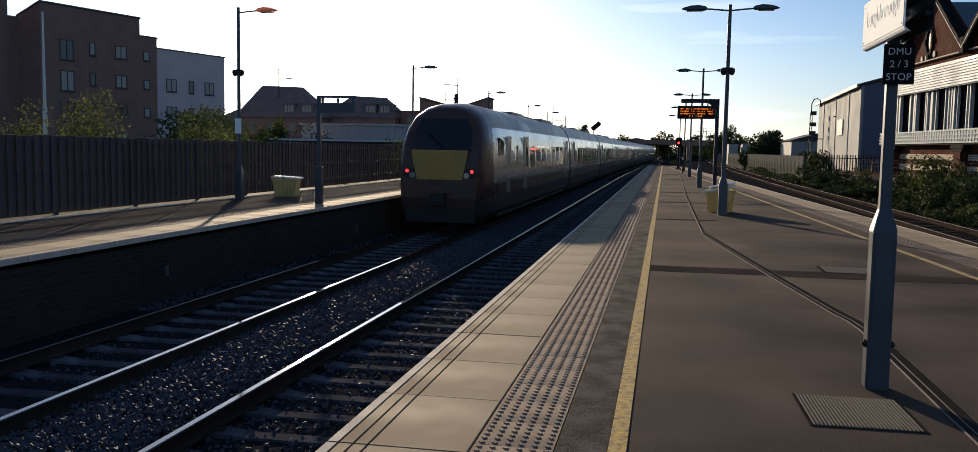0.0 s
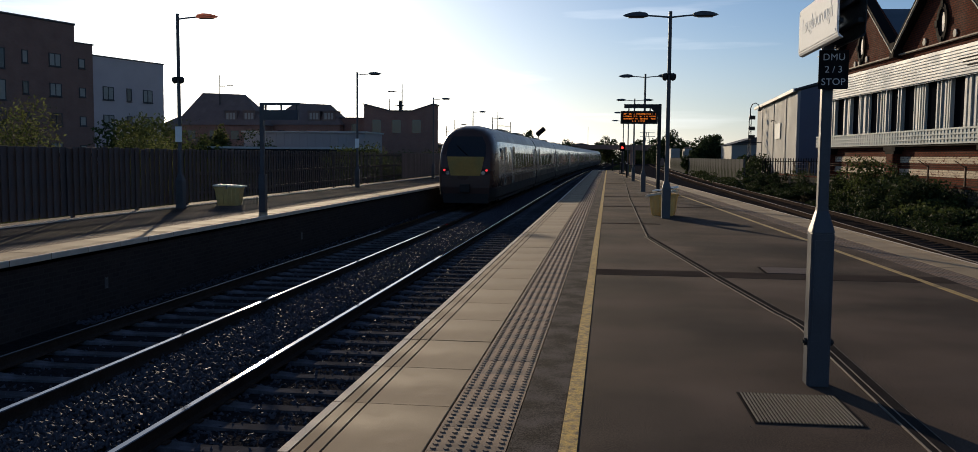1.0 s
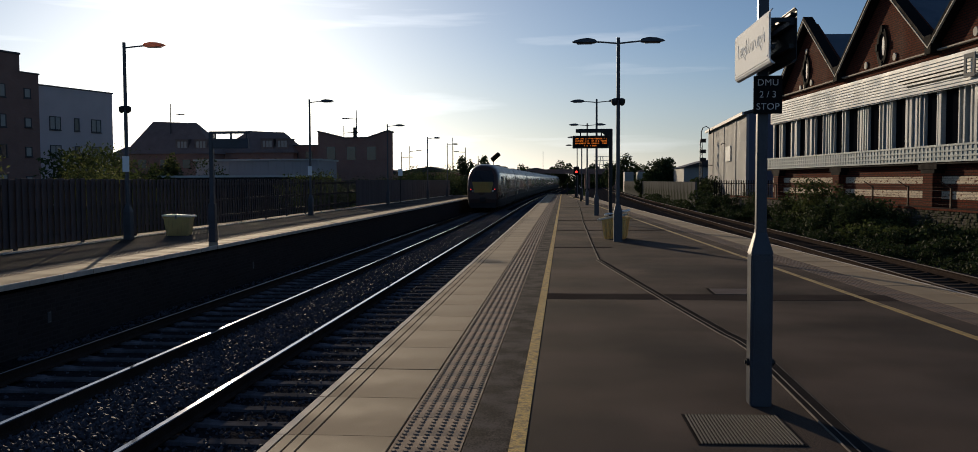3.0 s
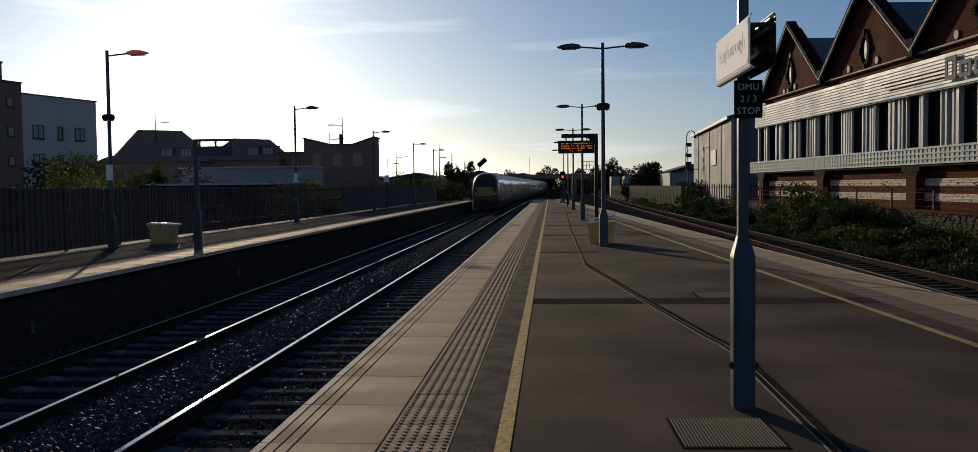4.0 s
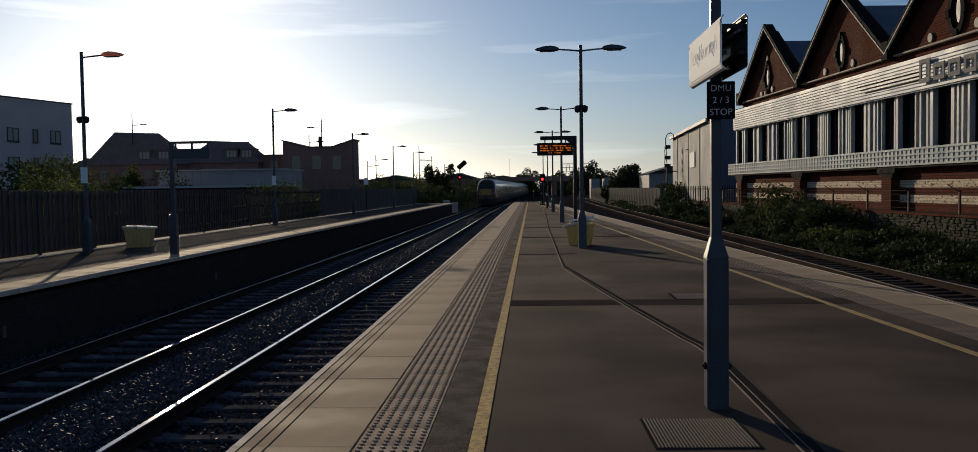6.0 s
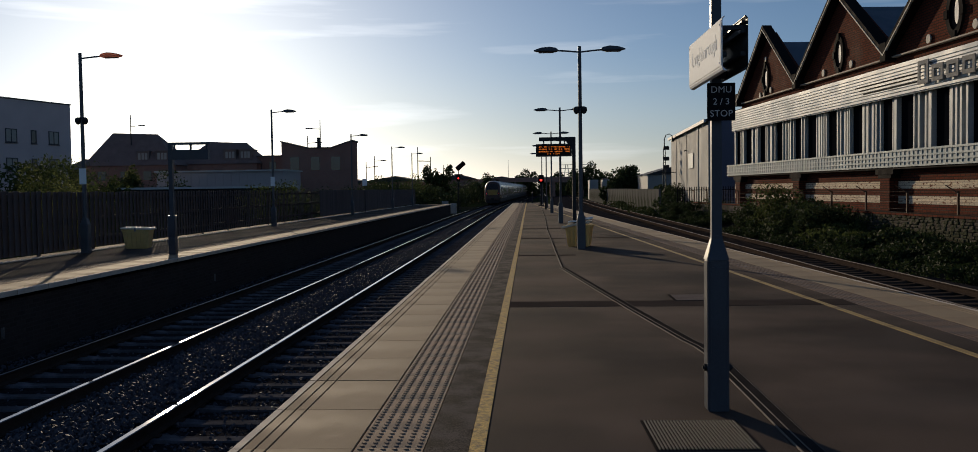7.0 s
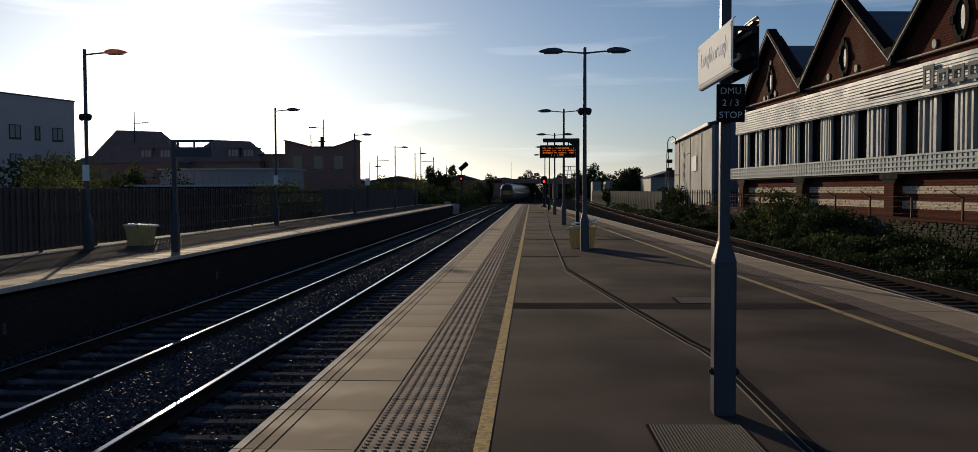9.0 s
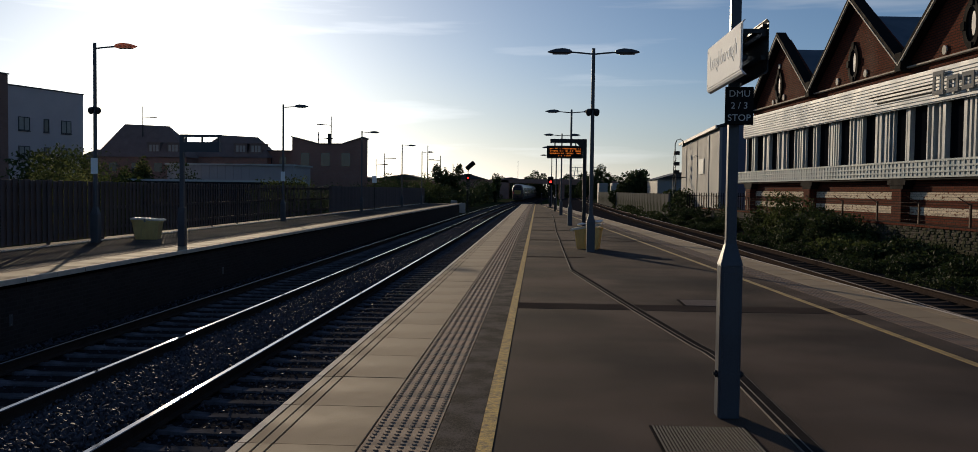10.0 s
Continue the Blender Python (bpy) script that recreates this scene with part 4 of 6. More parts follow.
ROOF_BLUE = material("blue_grey_roof", (0.07, 0.10, 0.13), 0.45, vary=0.15, scale=1.0, fine=12, bump=0.1)
PLAQUE = material("pale_stone_plaque", (0.62, 0.58, 0.50), 0.8, vary=0.2, scale=4)
STONE_TRIM = material("stone_trim", (0.40, 0.35, 0.29), 0.8, vary=0.2, scale=2)
WINDOW_DARK = glass_dark("window_glass_dark", (0.006, 0.007, 0.010), 0.2, 0.0)
WHITE_PAINT = material("white_paint", (0.72, 0.70, 0.66), 0.6, vary=0.1, scale=2)
WIN_BLUE = glass_dark("window_glass_blue", (0.03, 0.04, 0.055))

OFF, PITCH, FIRST = 17.0, 9.55, 49.1
EYE = Vector((-0.02, -0.4, 1.47))
SIDE = Matrix.Translation(EYE) @ Matrix.Scale(1.18, 4) @ Matrix.Translation(-EYE) @ pose(0, 0, 0, 0, 0, 4.2)
works = thing("works_building", "long brick works with pointed gables and a white ribbed fascia", "industrial building", SIDE)
NEAR, FAR = 7.5, 56.0
gable_foot = 6.72
# wall under the gables, upper band
part("wall", Shape().box(OFF + 0.05, NEAR, 4.9, OFF + 0.5, FAR - 1.9, gable_foot), BRICK_RED, works)
part("lower_wall", Shape().box(OFF + 0.10, NEAR, -0.6, OFF + 1.0, FAR - 0.4, 2.04), BRICK_RED, works, "brown brick wall with pale bands")
for z0, z1 in ((1.28, 1.57), (0.70, 1.00)):
    part("pale_band", Shape().box(OFF + 0.08, NEAR, z0, OFF + 0.11, FAR - 0.4, z1), BRICK_CREAM, works, "cream painted brick band")
part("end_wall", Shape().box(OFF + 0.5, FAR - 1.9, -0.6, OFF + 22, FAR - 1.5, 7.0), BRICK_RED, works)
part("soffit", Shape().box(OFF - 0.25, NEAR, 2.04, OFF + 1.5, FAR, 2.12), TRIM_DARK, works)
for i in range(5):
    c = FIRST - i * PITCH
    g0, g1 = c - PITCH / 2, c + PITCH / 2
    gz, az, oz, oc = 6.7, 10.15, 7.36 if i else 7.45, c + (0.25 if i else 0.5)
    # gable wall with its sloping head
    gab = part("gable", Shape().loft([[(x, g0 + 0.15, gz), (x, g1 - 0.15, gz), (x, c, az - 0.18)] for x in (OFF + 0.05, OFF + 0.45)]), BRICK_RED, works, "brick gable with a pointed head")
    for sg in (-1, 1):
        e = c + sg * (PITCH / 2)
        t = 0.20
        part("bargeboard", Shape().loft([[(x, e, gz - 0.10), (x, e, gz - 0.10 + t), (x, c, az + 0.2), (x, c, az + 0.2 - t)] for x in (OFF - 0.38, OFF + 0.14)]), TRIM_DARK, gab, "thick dark sloping bargeboard")
        part("stone_edge", Shape().loft([[(x, e, gz - 0.17), (x, e, gz - 0.10), (x, c, az + 0.2 - t), (x, c, az + 0.13 - t)] for x in (OFF - 0.40, OFF - 0.32)]), PLAQUE, gab, "thin pale stone edge")
    # oval window
    ang = [2 * math.pi * k / 24 for k in range(25)]
    rim = Shape().loft([[(OFF + 0.06, oc + 0.34 * math.cos(a), oz + 0.60 * math.sin(a)), (OFF - 0.04, oc + 0.34 * math.cos(a), oz + 0.60 * math.sin(a)),
                         (OFF - 0.04, oc + 0.54 * math.cos(a), oz + 0.84 * math.sin(a)), (OFF + 0.06, oc + 0.54 * math.cos(a), oz + 0.84 * math.sin(a))] for a in ang], cap=False)
    ov = part("oval_window", rim, TRIM_DARK, gab, "oval window with a dark brick rim")
    for p, q in ((0, 0.78), (0, -0.78), (0.5, 0), (-0.5, 0)):
        part("keystone", Shape().box(OFF - 0.075, oc + p - 0.11, oz + q - 0.15, OFF + 0.05, oc + p + 0.11, oz + q + 0.15), TRIM_DARK, ov)
    part("pane", Shape().disc((OFF + 0.0, oc, oz), "x", 0.35, 0.61, 0.06, 20), WINDOW_DARK, ov)
    part("glazing_bar", Shape().disc((OFF - 0.02, oc - 0.14, oz), "x", 0.13, 0.42, 0.015, 18), WHITE_PAINT, ov, "pale glazing panel")
    for dy, z, r in ((-1.25, 6.74, 0.20), (1.75, 6.74, 0.20)) if i else ((-0.8, 6.74, 0.2), (0.3, 6.66, 0.18), (0.95, 6.64, 0.18), (0.0, 8.55, 0.17)):
        part("roundel", Shape().disc((OFF - 0.02, oc + dy, z), "x", r * 0.78, r * 0.85, 0.05, 14), PLAQUE, gab, "pale round plaque")
    part("cornice", Shape().box(OFF - 0.14, g0 + 0.2, 6.42, OFF + 0.05, g1 - 0.2, 6.48), STONE_TRIM, works)
    # valley post between gables
    part("valley_post", Shape().box(OFF - 0.39, g1 - 0.24, 6.32, OFF + 0.5, g1 + 0.24, 7.05), TRIM_DARK, works)
    # roof slopes behind the gable
    for sg in (-1, 1):
        part("roof", Shape().loft([[(x, c + sg * PITCH / 2, 6.65), (x, c + sg * PITCH / 2, 6.75), (x, c, 9.42), (x, c, 9.32)] for x in (OFF + 0.5, OFF + 24)]), ROOF_BLUE, works, "blue-grey sheet roof slope")
    # pier below
    if g1 < FAR:
        part("pier", Shape().box(OFF - 0.28, g1 - 0.4, -0.6, OFF + 0.5, g1 + 0.4, 2.04), BRICK_RED, works)
        part("pier_cap", Shape().box(OFF - 0.29, g1 - 0.55, 1.7, OFF + 0.5, g1 + 0.55, 1.85).box(OFF - 0.31, g1 - 0.75, 1.85, OFF + 0.5, g1 + 0.75, 2.04), TRIM_DARK, works)
# white ribbed fascia
fas = part("fascia", Shape().box(OFF - 0.12, NEAR, 4.86, OFF + 0.04, FAR - 0.6, 6.12), CLAD_WHITE, works, "white horizontally ribbed fascia")
nr = 9
for k in range(nr):
    z = 4.90 + k * (1.18 / nr)
    part("rib", Shape().loft([[(OFF - 0.12, y, z), (OFF - 0.175, y, z + 0.006), (OFF - 0.175, y, z + 0.096), (OFF - 0.12, y, z + 0.102)] for y in (NEAR, FAR - 0.6)]), CLAD_WHITE, fas)
GREY_BAR = material("grey_bar", (0.28, 0.28, 0.27), 0.8, vary=0.15, spec=0.05)
# brand lettering kept as plain bars, with stripes beside it
for k in range(5):
    y1, top = 32.2 - k * 0.98, 5.95 if k in (0, 4) else 5.70
    a, b, w = y1 - 0.74, y1, 0.15
    bar = Shape().box(OFF - 0.30, a, 5.10, OFF - 0.255, a + w, top).box(OFF - 0.30, b - w, 5.10, OFF - 0.255, b, top)
    bar.box(OFF - 0.30, a + w, 5.10, OFF - 0.255, b - w, 5.10 + w).box(OFF - 0.30, a + w, top - w, OFF - 0.255, b - w, top)
    bar.box(OFF - 0.255, a + 0.05, 5.2, OFF - 0.12, a + 0.09, 5.24).box(OFF - 0.255, b - 0.09, top - 0.1, OFF - 0.12, b - 0.05, top - 0.06)
    part("name_bar", bar, GREY_BAR, works, "plain raised grey frame on stand-off pins")
for k, z in enumerate((5.22, 5.38, 5.53)):
    part("stripe", Shape().box(OFF - 0.195, 32.4, z, OFF - 0.17, 36.9 + 0.4 * k, z + 0.05), TRIM_DARK, works)
# band of dark windows between white fins
part("window_backing", Shape().box(OFF + 0.25, NEAR, 2.7, OFF + 0.4, FAR - 0.3, 4.9), TRIM_DARK, works)
rng = random.Random(11)
# ends of the window bays from the far corner on, then at an even pitch
bays = [(55.44, 54.23), (53.65, 52.32), (50.97, 49.7), (48.31, 47.01), (45.55, 44.36), (43.88, 42.58), (41.34, 40.06), (38.71, 37.45), (35.79, 34.89), (34.36, 33.12), (31.73, 30.6)]
while bays[-1][1] > NEAR + 4:
    b = bays[-1][1] - 1.3
    bays.append((b, b - 1.25))
left = FAR - 0.35
for a, b in bays:
    part("window", Shape().box(OFF + 0.20, b, 2.78, OFF + 0.24, a, 4.86), WINDOW_DARK, works)
    # upright fins of uneven width between two bays
    y = left
    while y > a + 0.05:
        fw = min(rng.choice((0.09, 0.12, 0.12, 0.20)), y - a)
        part("fin", Shape().box(OFF + 0.02 + rng.choice((0.0, 0.06)), y - fw, 2.78, OFF + 0.22, y, 4.86), FIN_GREY, works)
        y -= fw + rng.choice((0.12, 0.17, 0.26))
    left = b
# lattice balcony band
LATTICE = material("lattice_grey_paint", (0.215, 0.29, 0.325), 0.55, spec=0.2, vary=0.15, scale=0.8, fine=20, bump=0.05)
lat = part("lattice_band", Shape().box(OFF - 0.26, NEAR, 2.12, OFF - 0.12, FAR + 0.1, 2.78), LATTICE, works, "pale panelled balcony band")
for z in (2.12, 2.30, 2.49, 2.70):
    part("rail", Shape().box(OFF - 0.295, NEAR, z, OFF - 0.26, FAR + 0.1, z + 0.07), LATTICE, lat)
bar_me = Shape().box(OFF - 0.285, -0.03, 2.12, OFF - 0.26, 0.03, 2.76).mesh("bar", LATTICE)
y = FAR
while y > 22:
    part("bar", bar_me, LATTICE, lat, at=pose(0, y, 0))
    y -= 0.33
part("balcony_floor", Shape().box(OFF - 0.12, NEAR, 2.62, OFF + 0.25, FAR, 2.70), TRIM_DARK, works)

# bank, stone wall and fence in front of the works
RUBBLE = material("rubble_stone", (0.095, 0.083, 0.07), 0.95, vary=0.45, scale=2.2, fine=9, bump=0.8, depth=0.05, second=(0.05, 0.055, 0.032), second_at=0.48, spec=0.05)
wallr = thing("stone_wall", "low rubble stone retaining wall overgrown with weeds", "stone wall", SIDE, kind="structure")
rng = random.Random(3)
part("core", Shape().box(14.7, 8, -1.3, 15.1, 57, 0.42), material("wall_mortar", (0.11, 0.097, 0.083), 0.95, vary=0.4, scale=2, fine=14, bump=0.6, depth=0.03, second=(0.07, 0.07, 0.045), second_at=0.52, spec=0.05), wallr)
part("coping", Shape().box(14.64, 8, 0.42, 15.14, 57, 0.50), BRICK_RED, wallr, "brown brick coping course")
stones = []
for v in range(5):
    hl, hh = 0.10 + 0.035 * v, 0.036 + 0.010 * ((v * 2) % 3)
    st = Shape().loft([[(-0.03, -hl, -hh * 0.8), (-0.03, hl * 0.9, -hh), (-0.03, hl, hh * 0.7), (-0.03, -hl * 0.85, hh)], [(0.05, -hl, -hh), (0.05, hl, -hh), (0.05, hl, hh), (0.05, -hl, hh)]]).mesh("wall_stone", RUBBLE, bevel=0.010, segments=1)
    stones.append((hl, st))
count, row = 0, 0
rest = Shape()
while row < 9:
    y = 20.5 + rng.uniform(0, 0.2)
    while y < 46:
        hl, st = stones[rng.randrange(5)]
        z = 0.365 - row * 0.098 + rng.uniform(-0.014, 0.014)
        if row < 4 and y < 43 and count < 295:
            part("wall_stone", st, RUBBLE, wallr, at=pose(14.70 + rng.uniform(-0.02, 0.012), y + hl, z, rng.uniform(-5, 5), 0, rng.uniform(-5, 5)))
            count += 1
        else:
            d = rng.uniform(0.02, 0.05)
            rest.loft([[(14.70 - d, y + 0.02, z - 0.03), (14.70 - d, y + 2 * hl - 0.03, z - 0.035), (14.70 - d, y + 2 * hl - 0.02, z + 0.03), (14.70 - d, y + 0.03, z + 0.034)], [(14.72, y, z - 0.042), (14.72, y + 2 * hl, z - 0.042), (14.72, y + 2 * hl, z + 0.042), (14.72, y, z + 0.042)]])
        y += 2 * hl + rng.uniform(0.012, 0.05)
    row += 1
tagged(part("rubble", rest, RUBBLE, wallr), kind="stuff")
s = Shape()
s.loft([[(15.0, y, -1.4), (15.0, y, 0.35), (21, y, 0.35), (21, y, -1.4)] for y in (6, 57)])
thing("works_yard", "dark paved strip before the works", "yard", SIDE, kind="structure", shape=s, mats=ASPHALT)
s = Shape()
s.loft([[(11.0, y, -1.35), (11.8, y, -1.2), (16.6 - 0.0735 * y, y, -0.75), (17.5 - 0.0735 * y, y, -0.6), (17.5 - 0.0735 * y, y, -1.4)] for y in (6, 25, 45, 66)])
BANK_SOIL = material("bank_soil", (0.032, 0.028, 0.021), 0.95, vary=0.5, scale=1.5, fine=12, bump=0.7, depth=0.04, spec=0.0)
thing("bank", "rough earth bank below the stone wall", "bank", pose(0, 0, 0), kind="structure", shape=s, mats=BANK_SOIL)
RUST = material("rusty_fence_steel", (0.10, 0.055, 0.035), 0.75, 0.2, vary=0.3, scale=6)
wf = thing("wire_fence", "rusty angle-iron posts with strands of wire above the wall", "fence", SIDE)
y = 20.0
while y < 58:
    part("fence_post", Shape().box(14.86, y - 0.03, 0.5, 14.92, y + 0.03, 1.22).loft([[(14.87, y - 0.02, 1.16), (14.91, y - 0.02, 1.16), (14.91, y + 0.02, 1.16), (14.87, y + 0.02, 1.16)], [(14.60, y + 0.24, 1.42), (14.64, y + 0.24, 1.42), (14.64, y + 0.28, 1.42), (14.60, y + 0.28, 1.42)]]), RUST, wf)
    y += 3.1
for z in (0.62, 0.85, 1.08, 1.2):
    part("wire", Shape().tube([(14.89, 18, z), (14.89, 58, z)], 0.004, 4), RUST, wf)

# pale shed beyond the works
SHED = material("shed_cladding", (0.33, 0.335, 0.33), 0.75, vary=0.1, scale=0.6, fine=14, bump=0.05, spec=0.1)
SHED_BLUE = material("shed_end_blue", (0.12, 0.145, 0.20), 0.6, vary=0.12, scale=0.6, fine=14, bump=0.05)
ROOF_DARK = material("dark_sheet_roof", (0.06, 0.06, 0.065), 0.6, vary=0.15, scale=0.8)
shed = thing("shed", "tall pale clad shed with a dark low-pitched roof", "shed", Matrix.Translation(EYE) @ Matrix.Scale(1.25, 4) @ Matrix.Translation(-EYE) @ pose(13.55, 68.0, GROUND_Z + 0.35, 0, 0, -2.9))
E_H = 6.05 - GROUND_Z
part("side_wall", Shape().box(0, 0, 0, 0.2, 26, E_H), SHED, shed, "pale ribbed cladding")
part("end_wall", Shape().loft([[(0.2, y, 0), (12.2, y, 0), (12.2, y, E_H), (6.2, y, E_H + 1.7), (0.2, y, E_H)] for y in (0.0, 0.2)]), SHED_BLUE, shed, "blue-grey end wall")
part("roof", Shape().loft([[(-0.25, y, E_H - 0.05), (-0.25, y, E_H + 0.12), (6.2, y, E_H + 1.95), (12.6, y, E_H + 0.12), (12.6, y, E_H - 0.05), (6.2, y, E_H + 1.75)] for y in (-0.2, 26.2)]), ROOF_DARK, shed, "dark sheet roof")
part("gutter", Shape().box(-0.35, -0.2, E_H - 0.10, -0.2, 26.2, E_H + 0.14), WHITE_PAINT, shed, "white gutter along the eave")
for y in (5.5, 13.0, 21.5):
    part("frame_post", Shape().box(-0.05, y, 0, 0, y + 0.28, E_H - 0.1), ROOF_DARK, shed, "dark upright joint cover")
    part("cover_strip", Shape().box(-0.06, y - 0.18, 0, 0, y - 0.02, E_H - 0.1), SHED, shed)
part("notice", Shape().box(-0.09, 8.2, 4.0, -0.05, 11.4, 5.3), CLAD_GREY, shed, "pale square panel on the wall")
part("wall_lamp", Shape().tube([(-0.05, 12.2, 5.6), (-0.3, 12.2, 5.68), (-0.34, 12.2, 5.5)], 0.04, 8), DARK_STEEL, shed)

# railings and concrete panel wall by the side lines
rl = thing("railing", "dark vertical bar railings before the shed", "railing", pose(12.6, 76.4, -0.6, 0, 0, -96))
for z in (0.3, 1.75):
    part("rail", Shape().box(-0.03, 0, z, 0.03, 6.4, z + 0.06), FENCE_DARK, rl)
bm_ = Shape().box(-0.02, -0.035, 0.1, 0.02, 0.035, 2.05).mesh("bar", FENCE_DARK)
for k in range(33):
    part("bar", bm_, FENCE_DARK, rl, at=pose(0, k * 0.2, 0))
CONC = material("concrete_panel", (0.15, 0.148, 0.14), 0.85, vary=0.2, scale=0.8, fine=20, bump=0.2, random_piece=0.4, spec=0.0, second=(0.07, 0.075, 0.058), second_at=0.56)
cw = thing("concrete_wall", "pale concrete panel wall beside the goods line", "wall", pose(11.9, 82, GROUND_Z, 0, 0, -0.8), kind="structure")
pm = Shape().box(-0.08, 0.03, 0, 0.08, 2.97, 2.6).mesh("panel", CONC, bevel=0.01, segments=1)
qm = Shape().box(-0.088, -0.09, 0, 0.088, 0.09, 2.62).mesh("wall_post", CONC)
for k in range(40):
    part("panel", pm, CONC, cw, at=pose(0, k * 3.0, 0))
    part("wall_post", qm, CONC, cw, at=pose(0, k * 3.0, 0))

DULL_WHITE = material("weathered_white_paint", (0.34, 0.34, 0.33), 0.7, vary=0.15, scale=0.8)
# containers, low white building, radio mast
for x, y, w, c, lab in ((15.3, 212, 1.0, DULL_WHITE, "white container behind the wall"), (18.4, 211, 1.1, DULL_WHITE, "pale container behind the wall")):
    ct = thing("container", lab, "container", pose(x, y, GROUND_Z), group="containers")
    part("body", Shape().box(-w, 0, 0, w, 6, 4.7), c, ct, bevel=0.05)
    for k in range(7):
        part("rib", Shape().box(-w + 0.1 + k * (2 * w - 0.3) / 6, -0.05, 0.2, -w + 0.2 + k * (2 * w - 0.3) / 6, 0, 4.5), c, ct)
wb = thing("low_building", "low white building with a shallow roof", "building", pose(17.4, 132, GROUND_Z))
part("wall", Shape().box(0, 0, 0, 7, 12, 4.6), DULL_WHITE, wb)
part("roof", Shape().loft([[(-0.3, y, 4.6), (7.3, y, 4.6), (3.5, y, 5.7)] for y in (-0.3, 12.3)]), ROOF_DARK, wb)
part("door", Shape().box(2.0, -0.05, 0, 3.2, 0.0, 2.2), TRIM_DARK, wb)
rm = thing("radio_mast", "slim lattice mast with a curved lamp arm", "mast", pose(16.55, 110, GROUND_Z))
for dx in (-0.2, 0.2):
    part("leg", Shape().tube([(dx, 0, 0), (dx * 0.5, 0, 7.6)], 0.05, 6), DARK_STEEL, rm)
for k in range(9):
    z = 0.6 + k * 0.8
    part("brace", Shape().tube([(-0.2, 0, z), (0.18, 0, z + 0.7)], 0.025, 5), DARK_STEEL, rm)
part("swan_neck", Shape().tube([(0, 0, 7.5), (0.0, 0, 8.6), (0.2, 0, 9.1), (0.6, 0, 9.25), (0.95, 0, 9.0), (1.0, 0, 8.6)], 0.06, 8), DARK_STEEL, rm)
part("lamp", Shape().tube([(1.0, 0, 8.65), (1.0, 0, 8.3)], [0.1, 0.2], 10), DARK_STEEL, rm)
for z in (7.3, 6.0, 5.0):
    part("equipment_box", Shape().box(-0.1, -0.2, z, 0.55, 0.2, z + 0.45), DARK_STEEL, rm)
part("crossarm", Shape().box(-1.4, -0.05, 4.5, 1.4, 0.05, 4.6), DARK_STEEL, rm)


# ---- plants ----
def leaf_cloud(rng, n, centre, radii, size, lumps=9, shell=0.55):
    """Leaf quads spread over lumps of an uneven crown."""
    c = rng.normal(0, 0.45, (lumps, 3))
    c /= np.maximum(1.0, np.linalg.norm(c, axis=1) / 0.75)[:, None]
    which = rng.integers(0, lumps, n)
    d = rng.normal(0, 1, (n, 3))
    d /= np.linalg.norm(d, axis=1)[:, None]
    rad = (shell + (1 - shell) * rng.random(n)) * rng.uniform(0.35, 0.62, lumps)[which]
    p = (c[which] + d * rad[:, None]) * np.array(radii) + np.array(centre)
    u = rng.normal(0, 1, (n, 3))
    u /= np.linalg.norm(u, axis=1)[:, None]
    w = np.cross(u, rng.normal(0, 1, (n, 3)))
    w /= np.linalg.norm(w, axis=1)[:, None]
    s = size * rng.uniform(0.6, 1.4, n)[:, None]
    quad = np.stack([p - u * s, p + w * s * 0.45, p + u * s, p - w * s * 0.45], 1)
    return quad.reshape(-1, 3)


def bush(name, label, base, radii, n, size, mat, seed, group="", limbs=5):
    """A shrub or tree: tapered stems and a crown of many leaves."""
    rng = np.random.default_rng(seed)
    b = thing(name, label, "tree" if name == "tree" else "bush", pose(*base), group=group)
    rx, ry, rz = radii
    th = rz * (0.9 if name == "tree" else 0.35)
    st = Shape()
    r0 = 0.03 * rz + 0.02
    st.tube([(0, 0, -0.2), (0.03 * rx, 0, th * 0.5), (0, 0.05 * ry, th)], [r0 * 1.6, r0 * 1.1, r0 * 0.8], 7)
    for k in range(limbs):
        a = 2 * math.pi * k / limbs + rng.uniform(-0.4, 0.4)
        st.tube([(0, 0, th * 0.55), (rx * 0.3 * math.cos(a), ry * 0.3 * math.sin(a), th + rz * 0.25), (rx * 0.62 * math.cos(a), ry * 0.62 * math.sin(a), th + rz * rng.uniform(0.5, 0.9))], [r0 * 0.8, r0 * 0.5, r0 * 0.15], 5)
    part("trunk" if name == "tree" else "stem", st, BARK, b)
    centre = (0, 0, th + rz * (0.55 if name == "tree" else 0.45))
    v = leaf_cloud(rng, n, centre, (rx * 1.25, ry * 1.25, rz * 1.15), size, lumps=max(7, int(n / 260)))
    v[:, 2] = np.maximum(v[:, 2], -0.05)
    f = np.arange(len(v)).reshape(-1, 4)
    crown = new("crown", fast_mesh("crown", v.tolist(), f.tolist(), mat))
    crown.parent = b
    return b


BARK = material("bark", (0.07, 0.055, 0.04), 0.9, vary=0.3, scale=5)
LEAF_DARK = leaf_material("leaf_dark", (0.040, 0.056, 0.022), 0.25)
# darker copy for the bank, with shade put into the leaf colour
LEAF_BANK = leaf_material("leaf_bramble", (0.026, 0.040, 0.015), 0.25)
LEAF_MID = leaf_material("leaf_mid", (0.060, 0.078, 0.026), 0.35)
# brighter copy for sunlit shrubs, the light put into the leaf colour
LEAF_LIT = leaf_material("leaf_sunlit", (0.085, 0.098, 0.034), 0.5)

